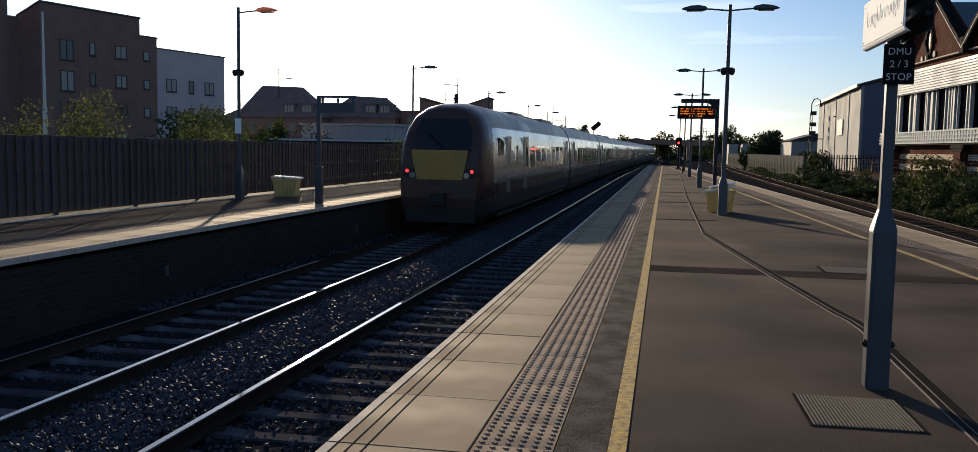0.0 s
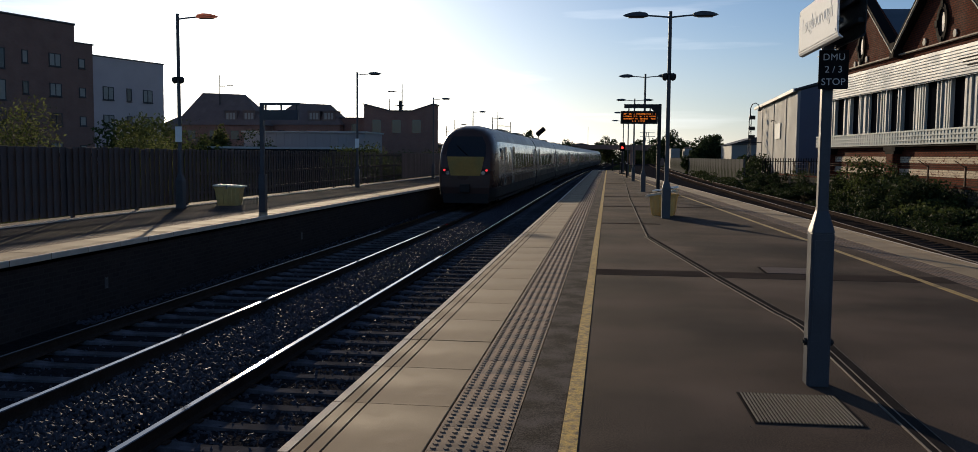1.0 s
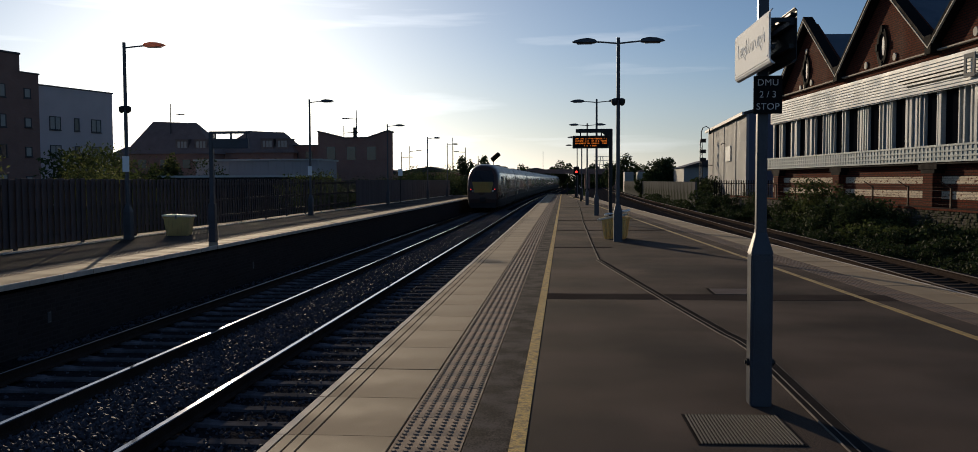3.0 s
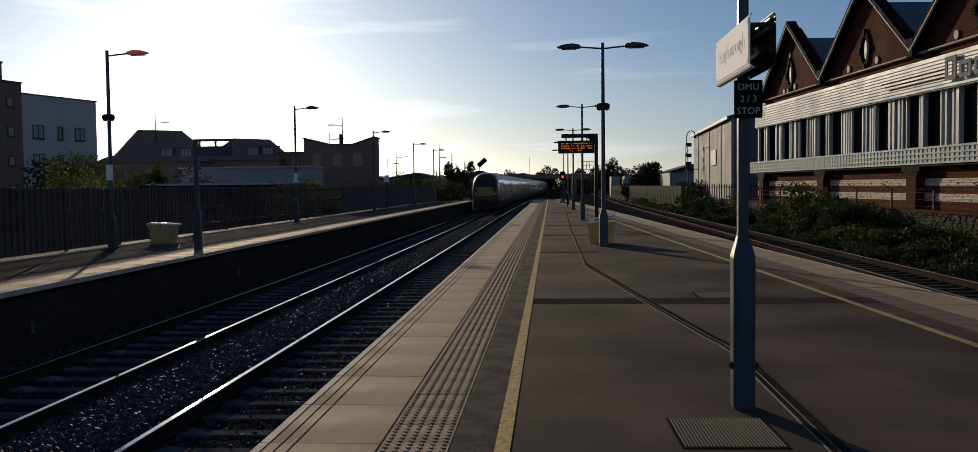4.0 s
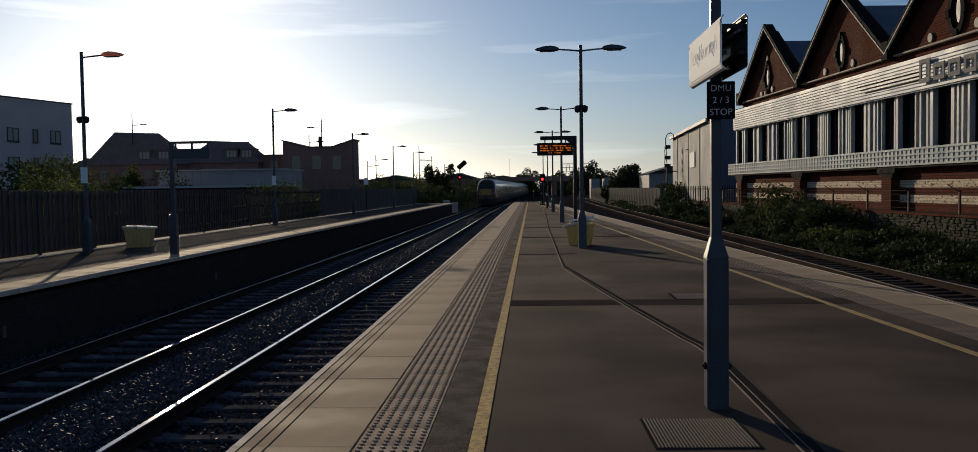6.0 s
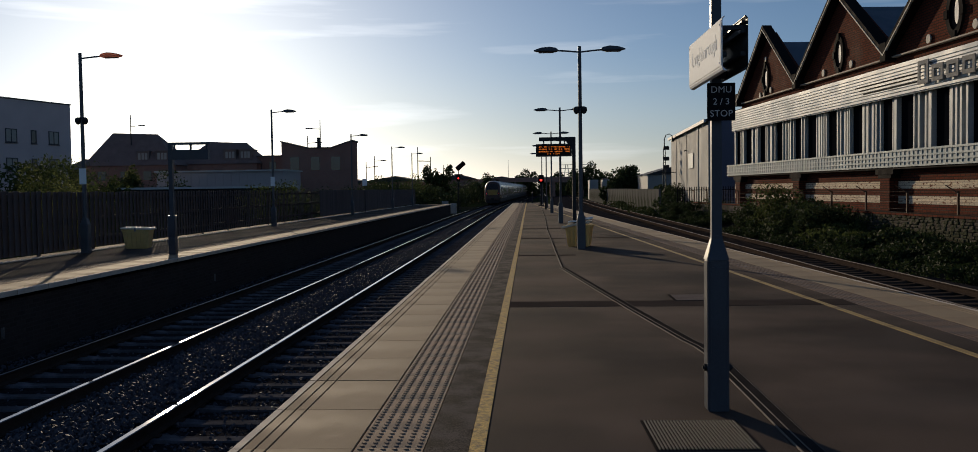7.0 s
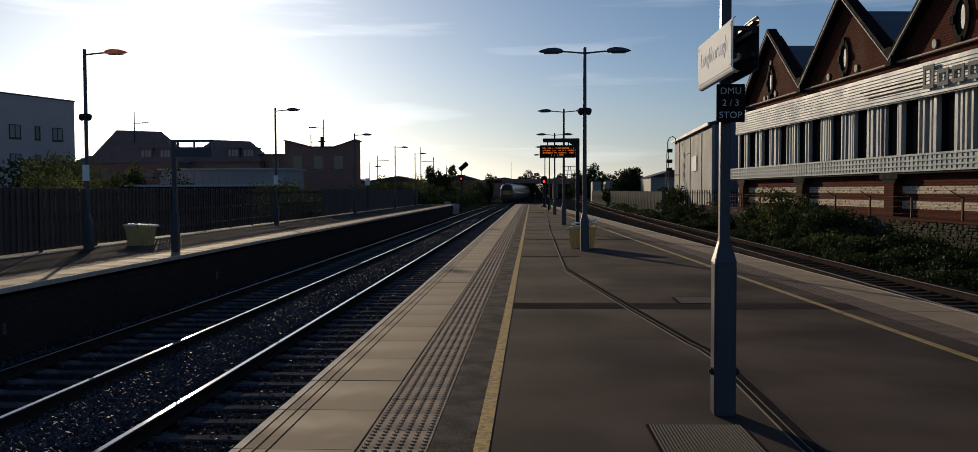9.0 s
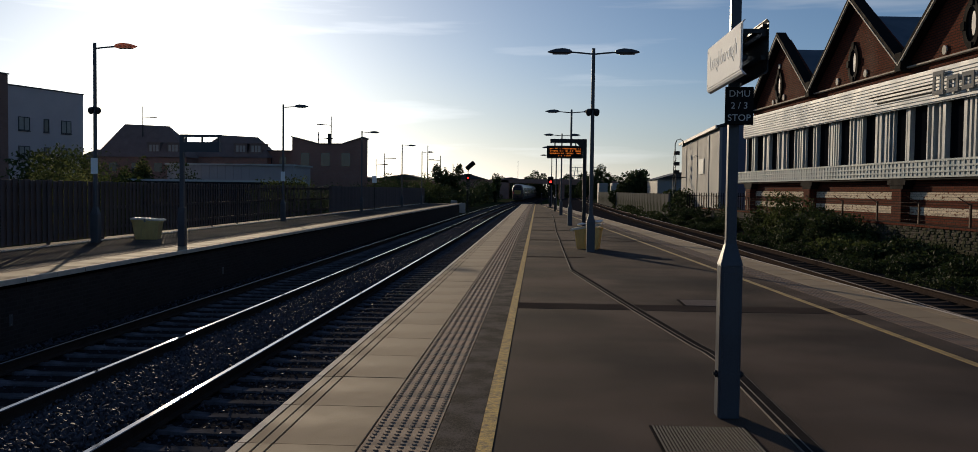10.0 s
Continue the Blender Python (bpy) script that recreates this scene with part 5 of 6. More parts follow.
rng = random.Random(21)
k = 0
y = 17.0
while y < 74:
    for u, sc in ((0.25, 0.6), (0.6, 0.85), (0.9, 1.0)):
        h = rng.choice((0.32, 0.5, 0.7, 0.95)) * rng.uniform(0.85, 1.15) * sc
        xw = 16.9 - 0.0735 * y
        h *= 0.6 if y < 37 else 0.72
        if u > 0.8 and y < 40 or rng.random() < 0.22:
            continue
        p = (11.6 + (xw - 11.6) * u + rng.uniform(-0.4, 0.4), y + rng.uniform(-0.7, 0.7), -1.2 + 0.4 * u)
        bush("bush", "dense dark green bramble on the bank below the works", p, (rng.uniform(0.6, 1.15), rng.uniform(0.7, 1.5), h), 1700, 0.065, rng.choice((LEAF_BANK, LEAF_BANK, LEAF_DARK)), 100 + k, "bank bushes")
        k += 1
    y += rng.uniform(1.9, 2.6)
for off, y, h, w, mt in ((13.9, 38.2, 1.22, 0.8, LEAF_MID), (13.7, 36.3, 0.95, 1.3, LEAF_MID), (13.9, 40.0, 0.9, 1.3, LEAF_MID), (13.6, 34.6, 0.8, 1.0, LEAF_DARK), (13.4, 30.5, 0.45, 1.8, LEAF_MID), (13.5, 33.0, 0.8, 1.3, LEAF_DARK), (13.4, 27.0, 0.45, 1.6, LEAF_DARK)):
    p = SIDE @ Vector((off, y, -0.75))
    bush("bush", "tall leafy shrub growing over the stone wall", p, (1.3, w, h * 1.1), 4200, 0.085, mt, 300 + k, "bank bushes")
    k += 1
# low weeds along the foot of the bank
for j in range(30):
    y = 14.0 + j * 1.15 + rng.uniform(-0.4, 0.4)
    bush("bush", "low dark weeds at the foot of the bank", (11.25 + rng.uniform(-0.25, 0.45), y, -1.28), (rng.uniform(0.35, 0.6), rng.uniform(0.5, 0.9), rng.uniform(0.16, 0.38)), 600, 0.055, rng.choice((LEAF_BANK, LEAF_BANK, LEAF_DARK)), 1700 + j, "bank weeds", 3)
# ivy and weeds hanging over the stone wall
for j in range(13):
    p = SIDE @ Vector((14.55, 27.5 + j * 1.35 + rng.uniform(-0.4, 0.4), -0.35 + rng.uniform(-0.2, 0.15)))
    bush("bush", "straggling weeds rooted against the stone wall", p, (0.35, rng.uniform(0.3, 0.7), rng.uniform(0.18, 0.42)), 420, 0.06, rng.choice((LEAF_DARK, LEAF_MID)), 1500 + j, "wall weeds", 3)
# trees and thickets beyond the side lines
for x, y, rx, h, n in ((16.3, 150, 2.2, 2.5, 3200), (13.9, 148, 1.7, 1.9, 2000), (15.8, 232, 2.6, 3.6, 1900), (12.9, 236, 2.3, 2.7, 1500), (19.2, 128, 2.0, 2.0, 1600), (17.2, 104, 1.8, 1.6, 1500), (15.3, 100, 1.5, 1.0, 1200), (12.5, 78, 1.6, 0.9, 1500), (22, 150, 3, 2.0, 2000)):
    bush("tree" if h > 2.2 else "bush", "dark leafy tree standing behind the concrete wall" if h > 2.2 else "dark scrub beside the side lines", (x, y, GROUND_Z), (rx, rx, h), int(n * 1.5), 0.27 if y > 120 else 0.15, LEAF_DARK, 500 + k)
    k += 1
# scrub at the foot of the concrete wall
for j in range(9):
    bush("bush", "low scrub at the foot of the concrete wall", (11.1 + rng.uniform(-0.3, 0.3) + 0.05 * j, 80 + j * 5, GROUND_Z), (0.9, 1.6, 0.55), 900, 0.09, LEAF_DARK, 700 + j, "wall scrub")

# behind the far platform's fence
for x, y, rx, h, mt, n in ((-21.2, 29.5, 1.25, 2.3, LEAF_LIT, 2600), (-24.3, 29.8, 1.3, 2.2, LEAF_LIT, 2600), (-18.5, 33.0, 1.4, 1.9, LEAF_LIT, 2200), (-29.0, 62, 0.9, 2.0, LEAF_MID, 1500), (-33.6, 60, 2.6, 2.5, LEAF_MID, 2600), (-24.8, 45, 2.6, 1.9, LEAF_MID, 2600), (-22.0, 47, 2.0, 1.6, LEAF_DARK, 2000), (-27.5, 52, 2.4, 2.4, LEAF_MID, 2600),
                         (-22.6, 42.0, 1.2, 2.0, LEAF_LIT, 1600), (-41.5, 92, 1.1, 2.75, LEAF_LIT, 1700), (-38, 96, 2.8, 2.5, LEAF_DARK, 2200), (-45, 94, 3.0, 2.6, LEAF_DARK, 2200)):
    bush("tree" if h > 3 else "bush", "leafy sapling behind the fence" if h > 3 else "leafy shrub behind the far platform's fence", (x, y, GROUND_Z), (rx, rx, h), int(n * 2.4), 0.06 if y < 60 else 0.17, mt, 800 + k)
    k += 1
for j in range(15):
    y = 54 + j * 4.6
    bush("bush", "dark overgrown hedge behind the far platform", (-14.2 - rng.uniform(0, 1.4) - (0.8 if j < 3 else 0), y, GROUND_Z), (1.7, 2.8, rng.uniform(2.0, 2.9) * (0.6 if j < 6 else 0.85)), 3000, 0.10, rng.choice((LEAF_DARK, LEAF_DARK, LEAF_MID)), 900 + j, "far hedge")
for j in range(12):
    y = 100 + j * 9
    bush("bush", "dark trackside thicket past the far platform", (-12.0 - rng.uniform(0, 2.5) + bend(y), y, GROUND_Z), (2.0, 4.2, rng.uniform(1.6, 2.4)), 1800, 0.16, LEAF_DARK, 950 + j, "trackside thicket")


# ---- buildings behind the far platform ----
BRICK_BROWN = brick_material("flats_brick", (0.30, 0.168, 0.138), (0.26, 0.148, 0.125), (0.27, 0.205, 0.175))
RENDER_PALE = material("pale_render", (0.60, 0.51, 0.51), 0.85, vary=0.1, scale=0.5, fine=15, bump=0.1)
ROOF_TILE = material("brown_tile_roof", (0.19, 0.145, 0.135), 0.85, vary=0.25, scale=1.2, fine=10, bump=0.5, depth=0.04)
FRAME_GREY = material("window_frame_grey", (0.07, 0.07, 0.078), 0.6, vary=0.1)
CURTAIN = material("pale_blind", (0.40, 0.38, 0.34), 0.7, vary=0.15)
GREY_SHEET = material("grey_sheet", (0.36, 0.36, 0.38), 0.6, vary=0.12, scale=0.6)

flats = thing("apartment_building", "brown brick flats with a pale rendered block beside them", "apartment building", pose(-50.22, 81.69, GROUND_Z, 0, 0, -15.98))
G = -GROUND_Z
part("pale_block", Shape().box(-10, 0, 0, 0, 9.52, 10.8 + G), RENDER_PALE, flats, "pale grey rendered block")
part("pale_parapet", Shape().box(-10.1, -0.0, 10.8 + G, 0.08, 9.6, 10.92 + G), FRAME_GREY, flats)
part("brick_block", Shape().loft([[(0.15, y, 0), (0.15, y, 13.45 + G), (-2.9, y, 12.35 + G), (-12, y, 12.35 + G), (-12, y, 0)] for y in (-12.9, -2.1)]), BRICK_BROWN, flats, "four-storey brown brick block")
part("stair_block", Shape().box(-12, -2.1, 0, 0.15, 0, 11.77 + G), BRICK_BROWN, flats)
part("parapet", Shape().loft([[(0.25, y, 13.43 + G), (0.25, y, 13.58 + G), (-2.9, y, 12.46 + G), (-2.9, y, 12.33 + G)] for y in (-12.98, -2.05)]).box(-12.1, -2.05, 11.77 + G, 0.25, 0.08, 11.88 + G), FRAME_GREY, flats)
part("rear_block", Shape().box(-14, -32, 0, -2.6, -12.9, 12.3 + G), BRICK_BROWN, flats)
part("tower_block", Shape().box(-12, -30, 0, -2.4, -14.1, 16.5 + G), BRICK_BROWN, flats)


def wall_window(parent, x, y, z, w, h, panes, blind):
    fr = Shape().box(x, y - w / 2, z - h / 2, x + 0.07, y - w / 2 + 0.07, z + h / 2).box(x, y + w / 2 - 0.07, z - h / 2, x + 0.07, y + w / 2, z + h / 2)
    fr.box(x, y - w / 2 + 0.07, z - h / 2, x + 0.07, y + w / 2 - 0.07, z - h / 2 + 0.07).box(x, y - w / 2 + 0.07, z + h / 2 - 0.07, x + 0.07, y + w / 2 - 0.07, z + h / 2)
    for k in range(1, panes):
        yy = y - w / 2 + w * k / panes
        fr.box(x, yy - 0.035, z - h / 2 + 0.07, x + 0.068, yy + 0.035, z + h / 2 - 0.07)
    o = part("window", fr, FRAME_GREY, parent)
    part("pane", Shape().box(x + 0.005, y - w / 2 + 0.07, z - h / 2 + 0.07, x + 0.03, y + w / 2 - 0.07, z + h / 2 - 0.07), CURTAIN if blind else WIN_BLUE, o)
    part("sill", Shape().box(x, y - w / 2 - 0.05, z - h / 2 - 0.09, x + 0.12, y + w / 2 + 0.05, z - h / 2 - 0.02), FRAME_GREY, o)


for r, zc in enumerate((9.75, 7.0, 4.25, 1.5)):
    wall_window(flats, 0.15, -10.3, zc - 0.15 + G, 1.4, 1.8, 2, r == 1)
    wall_window(flats, 0.15, -7.6, zc + 0.2 + G, 0.62, 1.15, 1, r == 0)
    wall_window(flats, 0.15, -4.4, zc + 0.2 + G, 1.3, 1.2, 2, r != 2)
    wall_window(flats, 0.15, -1.35, zc + 0.15 + G, 0.75, 0.9, 1, True)
    wall_window(flats, -2.4, -17.5, zc + G, 1.2, 1.3, 2, False)
for zc in (7.3, 4.5, 1.7):
    wall_window(flats, 0.0, 1.95, zc + G, 1.35, 1.3, 2, True)
    wall_window(flats, 0.0, 4.66, zc + G, 0.65, 1.3, 1, False)
    wall_window(flats, 0.0, 7.2, zc + G, 1.3, 1.3, 2, True)
fm = thing("flag_pole", "tall pale tapering mast before the flats", "mast", pose(-34.05, 44.0, GROUND_Z))
part("pole", Shape().tube([(0, 0, 0), (0, 0, 4.6), (0, 0, 4.65), (0.0, 0, 9.85)], [0.13, 0.12, 0.09, 0.05], 10), WHITE_PAINT, fm)


def house(label, x0, x1, y, eave, ridge, inset0, inset1, depth, dormers, wall=None):
    """A house seen end-on: walls, hipped roof and small dormers."""
    h = thing("house", label, "house", pose(0, y, GROUND_Z), group="houses beyond the fence")
    e, r = eave + G, ridge + G
    part("wall", Shape().box(x0 + 0.3, 0, 0, x1 - 0.3, depth, e), wall or BRICK_BROWN, h)
    rf = Shape()
    a, b, c, d = (x0, -0.3, e), (x1, -0.3, e), (x1, depth + 0.3, e), (x0, depth + 0.3, e)
    m0, m1 = (x0 + inset0, depth * 0.45, r), (x1 - inset1, depth * 0.45, r - 0.25)
    rf.poly([a, b, m1, m0]).poly([b, c, m1]).poly([c, d, m0, m1]).poly([d, a, m0]).poly([a, d, c, b])
    part("roof", rf, ROOF_TILE, h, "brown tiled hipped roof")
    for dx in dormers:
        dm = part("dormer", Shape().box(dx - 0.9, 0.3, e + 0.4, dx + 0.9, 3.0, e + 1.9).box(dx - 1.0, 0.2, e + 1.9, dx + 1.0, 3.0, e + 2.05), ROOF_TILE, h)
        for q in (-0.45, 0.05, 0.5):
            part("pane", Shape().box(dx + q - 0.17, 0.26, e + 0.8, dx + q + 0.17, 0.3, e + 1.7), CURTAIN, dm)
    k = x0 + 2.0
    while k < x1 - 1.5:
        part("window", Shape().box(k, -0.05, e - 2.0, k + 1.1, 0.0, e - 0.8), WIN_BLUE, h)
        k += 3.2
    return h


house("brown brick house with a hipped tiled roof", -61.2, -48.0, 120, 5.4, 10.1, 2.8, 4.0, 7, (-53.0, -50.3))
house("house with a long low tiled roof", -49.5, -38.0, 124, 5.6, 8.9, 3.5, 2.6, 7, (-42.2, -40.0))
house("small tiled house in a row", -70, -60.5, 128, 4.6, 6.9, 3, 3, 9, ())
lh = thing("terrace", "long flat-roofed brick range", "building", pose(-40.2, 126, GROUND_Z))
part("wall", Shape().box(0, 0, 0, 7.2, 9, 6.6 + G), BRICK_BROWN, lh)
part("roof", Shape().box(-0.2, -0.2, 6.6 + G, 7.4, 9.2, 6.75 + G), FRAME_GREY, lh)
for k in range(3):
    part("window", Shape().box(1.0 + k * 2.1, -0.06, 4.6 + G, 2.0 + k * 2.1, 0, 5.8 + G), WIN_BLUE, lh)
gs = thing("grey_store", "long low grey sheet building behind the fence", "shed", pose(-44.2, 104, GROUND_Z))
part("wall", Shape().box(0, 0, 0, 15.2, 8, 4.0 + G), GREY_SHEET, gs)
part("roof", Shape().box(-0.2, -0.3, 4.0 + G, 15.4, 8.3, 4.18 + G), CLAD_GREY, gs)
for k in range(16):
    part("sheet_rib", Shape().box(k * 0.97 + 0.2, -0.05, 0, k * 0.97 + 0.27, 0.0, 4.0 + G), GREY_SHEET, gs)
lw = thing("low_wall", "pale coping of a low wall behind the fence", "wall", pose(-29.5, 62, GROUND_Z), kind="structure")
part("wall", Shape().box(0, 0, 0, 13, 0.3, 3.1), FENCE_DARK, lw)
part("coping", Shape().box(-0.05, -0.08, 3.1, 13.05, 0.38, 3.25), CLAD_GREY, lw)
bf = thing("butterfly_building", "dark brick building with an upswept butterfly roof", "building", pose(-33.6, 120, GROUND_Z))
part("wall", Shape().loft([[(0, y, 0), (9.6, y, 0), (9.6, y, 8.3 + G), (6.8, y, 7.35 + G), (3.6, y, 7.35 + G), (0, y, 8.3 + G)] for y in (0, 4)]), BRICK_BROWN, bf)
part("roof_edge", Shape().loft([[(-0.15, y, 8.3 + G), (-0.15, y, 8.45 + G), (3.6, y, 7.5 + G), (6.8, y, 7.5 + G), (9.75, y, 8.45 + G), (9.75, y, 8.3 + G), (6.8, y, 7.35 + G), (3.6, y, 7.35 + G)] for y in (-0.2, 4.2)]), FRAME_GREY, bf)
part("flue", Shape().tube([(4.4, 3, 7.3 + G), (4.4, 3, 9.0 + G)], 0.2, 10), DARK_STEEL, bf)
for k in range(3):
    part("window", Shape().box(1.2 + k * 2.8, -0.06, 4.4 + G, 2.4 + k * 2.8, 0.0, 6.2 + G), WIN_BLUE, bf)


def street_lamp(x, y, h, arms):
    sl_ = thing("street_lamp", "thin street lamp standing far behind the fence", "street lamp", pose(x, y, GROUND_Z), group="far street lamps")
    part("pole", Shape().tube([(0, 0, 0), (0, 0, h + G)], [0.11, 0.06], 8), DARK_STEEL, sl_)
    for z, d in arms:
        part("arm", Shape().tube([(0, 0, h + G - z), (d * 1.6, 0, h + G - z + 0.1)], 0.04, 6), DARK_STEEL, sl_)
        part("lantern", Shape().box(min(d * 1.1, d * 2.0), -0.12, h + G - z + 0.04, max(d * 1.1, d * 2.0), 0.12, h + G - z + 0.18), DARK_STEEL, sl_)


street_lamp(-55.3, 122, 12.5, ((1.6, 1),))
street_lamp(-28.7, 122, 11.3, ((1.2, -1),))
street_lamp(-30.6, 122.5, 9.2, ((1.0, 1),))
street_lamp(-26.1, 150, 7.4, ((0.9, 1),))
street_lamp(-27.9, 152, 6.5, ((1.0, 1),))
street_lamp(-17.5, 140, 8.3, ())
street_lamp(-16.6, 150, 7.1, ((0.8, -1),))
street_lamp(-15.4, 160, 5.95, ())
street_lamp(-9.7, 420, 15.0, ())

# ---- distance ----
bridge = thing("road_bridge", "dark road bridge across the tracks far off", "bridge", pose(0, 285, 0), kind="structure")
part("deck", Shape().loft([[(-12, y, 3.9), (60, y, 2.4), (60, y, 3.6), (30, y, 4.3), (14, y, 5.2), (-12, y, 5.0)] for y in (0, 9)]), BRICK_BROWN, bridge, "dark deck and parapet")
part("abutment", Shape().box(-16, 0, GROUND_Z, -9.5, 9, 4.6), BRICK_BROWN, bridge)
for x in (7.5, 16.5, 28.0):
    part("pier", Shape().box(x - 0.8, 0.5, GROUND_Z, x + 0.8, 8.5, 4.0), BRICK_BROWN, bridge)
part("approach", Shape().loft([[(28, y, GROUND_Z), (90, y, GROUND_Z), (90, y, 1.0), (60, y, 2.8), (28, y, 4.3)] for y in (0, 9)]), GROUND, bridge)
thing("embankment", "dark overgrown earth embankment beyond the road bridge", "embankment", kind="structure", shape=Shape().loft([[(6.0 - 0.02 * (y - 335), y, GROUND_Z - 0.2), (70, y, GROUND_Z - 0.2), (66, y, 2.6), (40, y, 3.2), (8.0, y, 3.9)] for y in (335, 350)]), mats=GROUND)
far_sheds = ((-30, 190, 12, 4.6), (-17, 200, 10, 5.0), (-44, 210, 14, 4.4), (-12, 330, 16, 6.2), (-34, 300, 22, 5.5), (40, 320, 30, 5.0), (80, 260, 40, 6.0))
for x, y, w, h in far_sheds:
    fs = thing("far_building", "low dark building on the skyline", "building", pose(x, y, GROUND_Z), group="skyline buildings")
    part("wall", Shape().box(-w / 2, 0, 0, w / 2, 12, h + G - 1.2), BRICK_BROWN, fs)
    part("roof", Shape().loft([[(-w / 2 - 0.4, yy, h + G - 1.2), (w / 2 + 0.4, yy, h + G - 1.2), (w * 0.12, yy, h + G)] for yy in (-0.4, 12.4)]), ROOF_DARK, fs)
rng = random.Random(77)
for j in range(16):
    x = -110 + j * 16 + rng.uniform(-5, 5)
    if -3 < x < 12:
        continue
    bush("tree", "distant dark tree on the skyline", (x, 300 + rng.uniform(-15, 60), GROUND_Z), (rng.uniform(3, 5.5),) * 2 + (rng.uniform(1.6, 2.3),), 2600, 0.36, LEAF_DARK, 1200 + j, "skyline trees")
for j in range(9):
    bush("bush", "dark thicket beyond the road bridge", (-16 + j * 6.5, 316 + (j % 3) * 4, GROUND_Z), (4.2, 3.0, 4.2), 1900, 0.42, LEAF_DARK, 1400 + j, "bridge thicket")
bush("tree", "round-headed tree beyond the bridge", (-0.5, 300, GROUND_Z), (2.6, 2.6, 3.6), 2600, 0.34, LEAF_DARK, 1300)
for x, y in ((-13.2, 135), (-15.4, 133), (-10.5, 190)):
    bush("tree", "thin young tree by the line", (x + bend(y), y, GROUND_Z), (1.2, 1.2, 2.5), 2200, 0.18, LEAF_DARK, 1310 + int(y), "young trees")
for x in (26, 42):
    py = thing("pylon", "faint lattice electricity pylon on the skyline", "pylon", pose(x, 620, 0), group="pylons")
    for a, b in ((-3, -3), (3, -3), (3, 3), (-3, 3)):
        part("leg", Shape().tube([(a, b, GROUND_Z), (a * 0.2, b * 0.2, 18)], 0.2, 4), STEEL, py)
    for z in (12, 15, 17.5):
        part("crossarm", Shape().box(-5, -0.2, z, 5, 0.2, z + 0.35), STEEL, py)


# ---- train ----
TRAIN_SILVER = material("train_silver_paint", (0.42, 0.415, 0.40), 0.22, 0.55, vary=0.14, scale=0.6, fine=14, bump=0.03, coat=0.3, second=(0.37, 0.365, 0.35), second_at=0.6, rough_vary=0.06)
TRAIN_DARK = material("train_dark_paint", (0.072, 0.038, 0.032), 0.34, 0.0, spec=0.35, vary=0.15, scale=1, bump=0.02, coat=0.12)
TRAIN_BLUE = material("train_blue_paint", (0.036, 0.033, 0.034), 0.5, 0.0, spec=0.1, vary=0.2, scale=0.8, bump=0.03)
TRAIN_ROOF = material("train_roof_grime", (0.20, 0.19, 0.18), 0.4, 0.1, vary=0.3, scale=1.2, bump=0.1)
TRAIN_UNDER = material("train_underframe", (0.038, 0.034, 0.033), 0.85, vary=0.3, scale=2)
TRAIN_YELLOW = material("train_yellow_end", (0.43, 0.255, 0.065), 0.5, vary=0.2, scale=1.5, fine=20, bump=0.03, second=(0.34, 0.24, 0.075), second_at=0.58)
TRAIN_GLASS = material("train_coated_glass", (0.88, 0.88, 0.88), 0.05, 1.0, vary=0.08, scale=0.8, fine=5, bump=0.02, depth=0.002, rough_vary=0.02)
SCREEN = glass_dark("train_windscreen", (0.008, 0.008, 0.01), 0.08)
TAIL_RED = material("tail_light", (1.0, 0.05, 0.06), 0.4, vary=0.0, bump=0, emit=0.75)
HEADLAMP = material("headlamp_glass", (0.45, 0.46, 0.47), 0.15, 0.6, vary=0.05, bump=0)

half = [(1.10, 0.30), (1.29, 0.50), (1.345, 0.95), (1.365, 1.35), (1.365, 1.95), (1.335, 2.55), (1.24, 3.02), (1.04, 3.40), (0.68, 3.65), (0.28, 3.75)]
section = half + [(-x, z) for x, z in half[::-1]]
LENGTH, STEP = 22.6, 23.1


def zone(z):
    return 3 if z < 0.75 else 2 if z < 1.5 else 1 if z > 3.2 else 0


def setback(z):
    return max(0.0, z - 2.25) * 0.52 + max(0.0, 0.9 - z) * 0.15


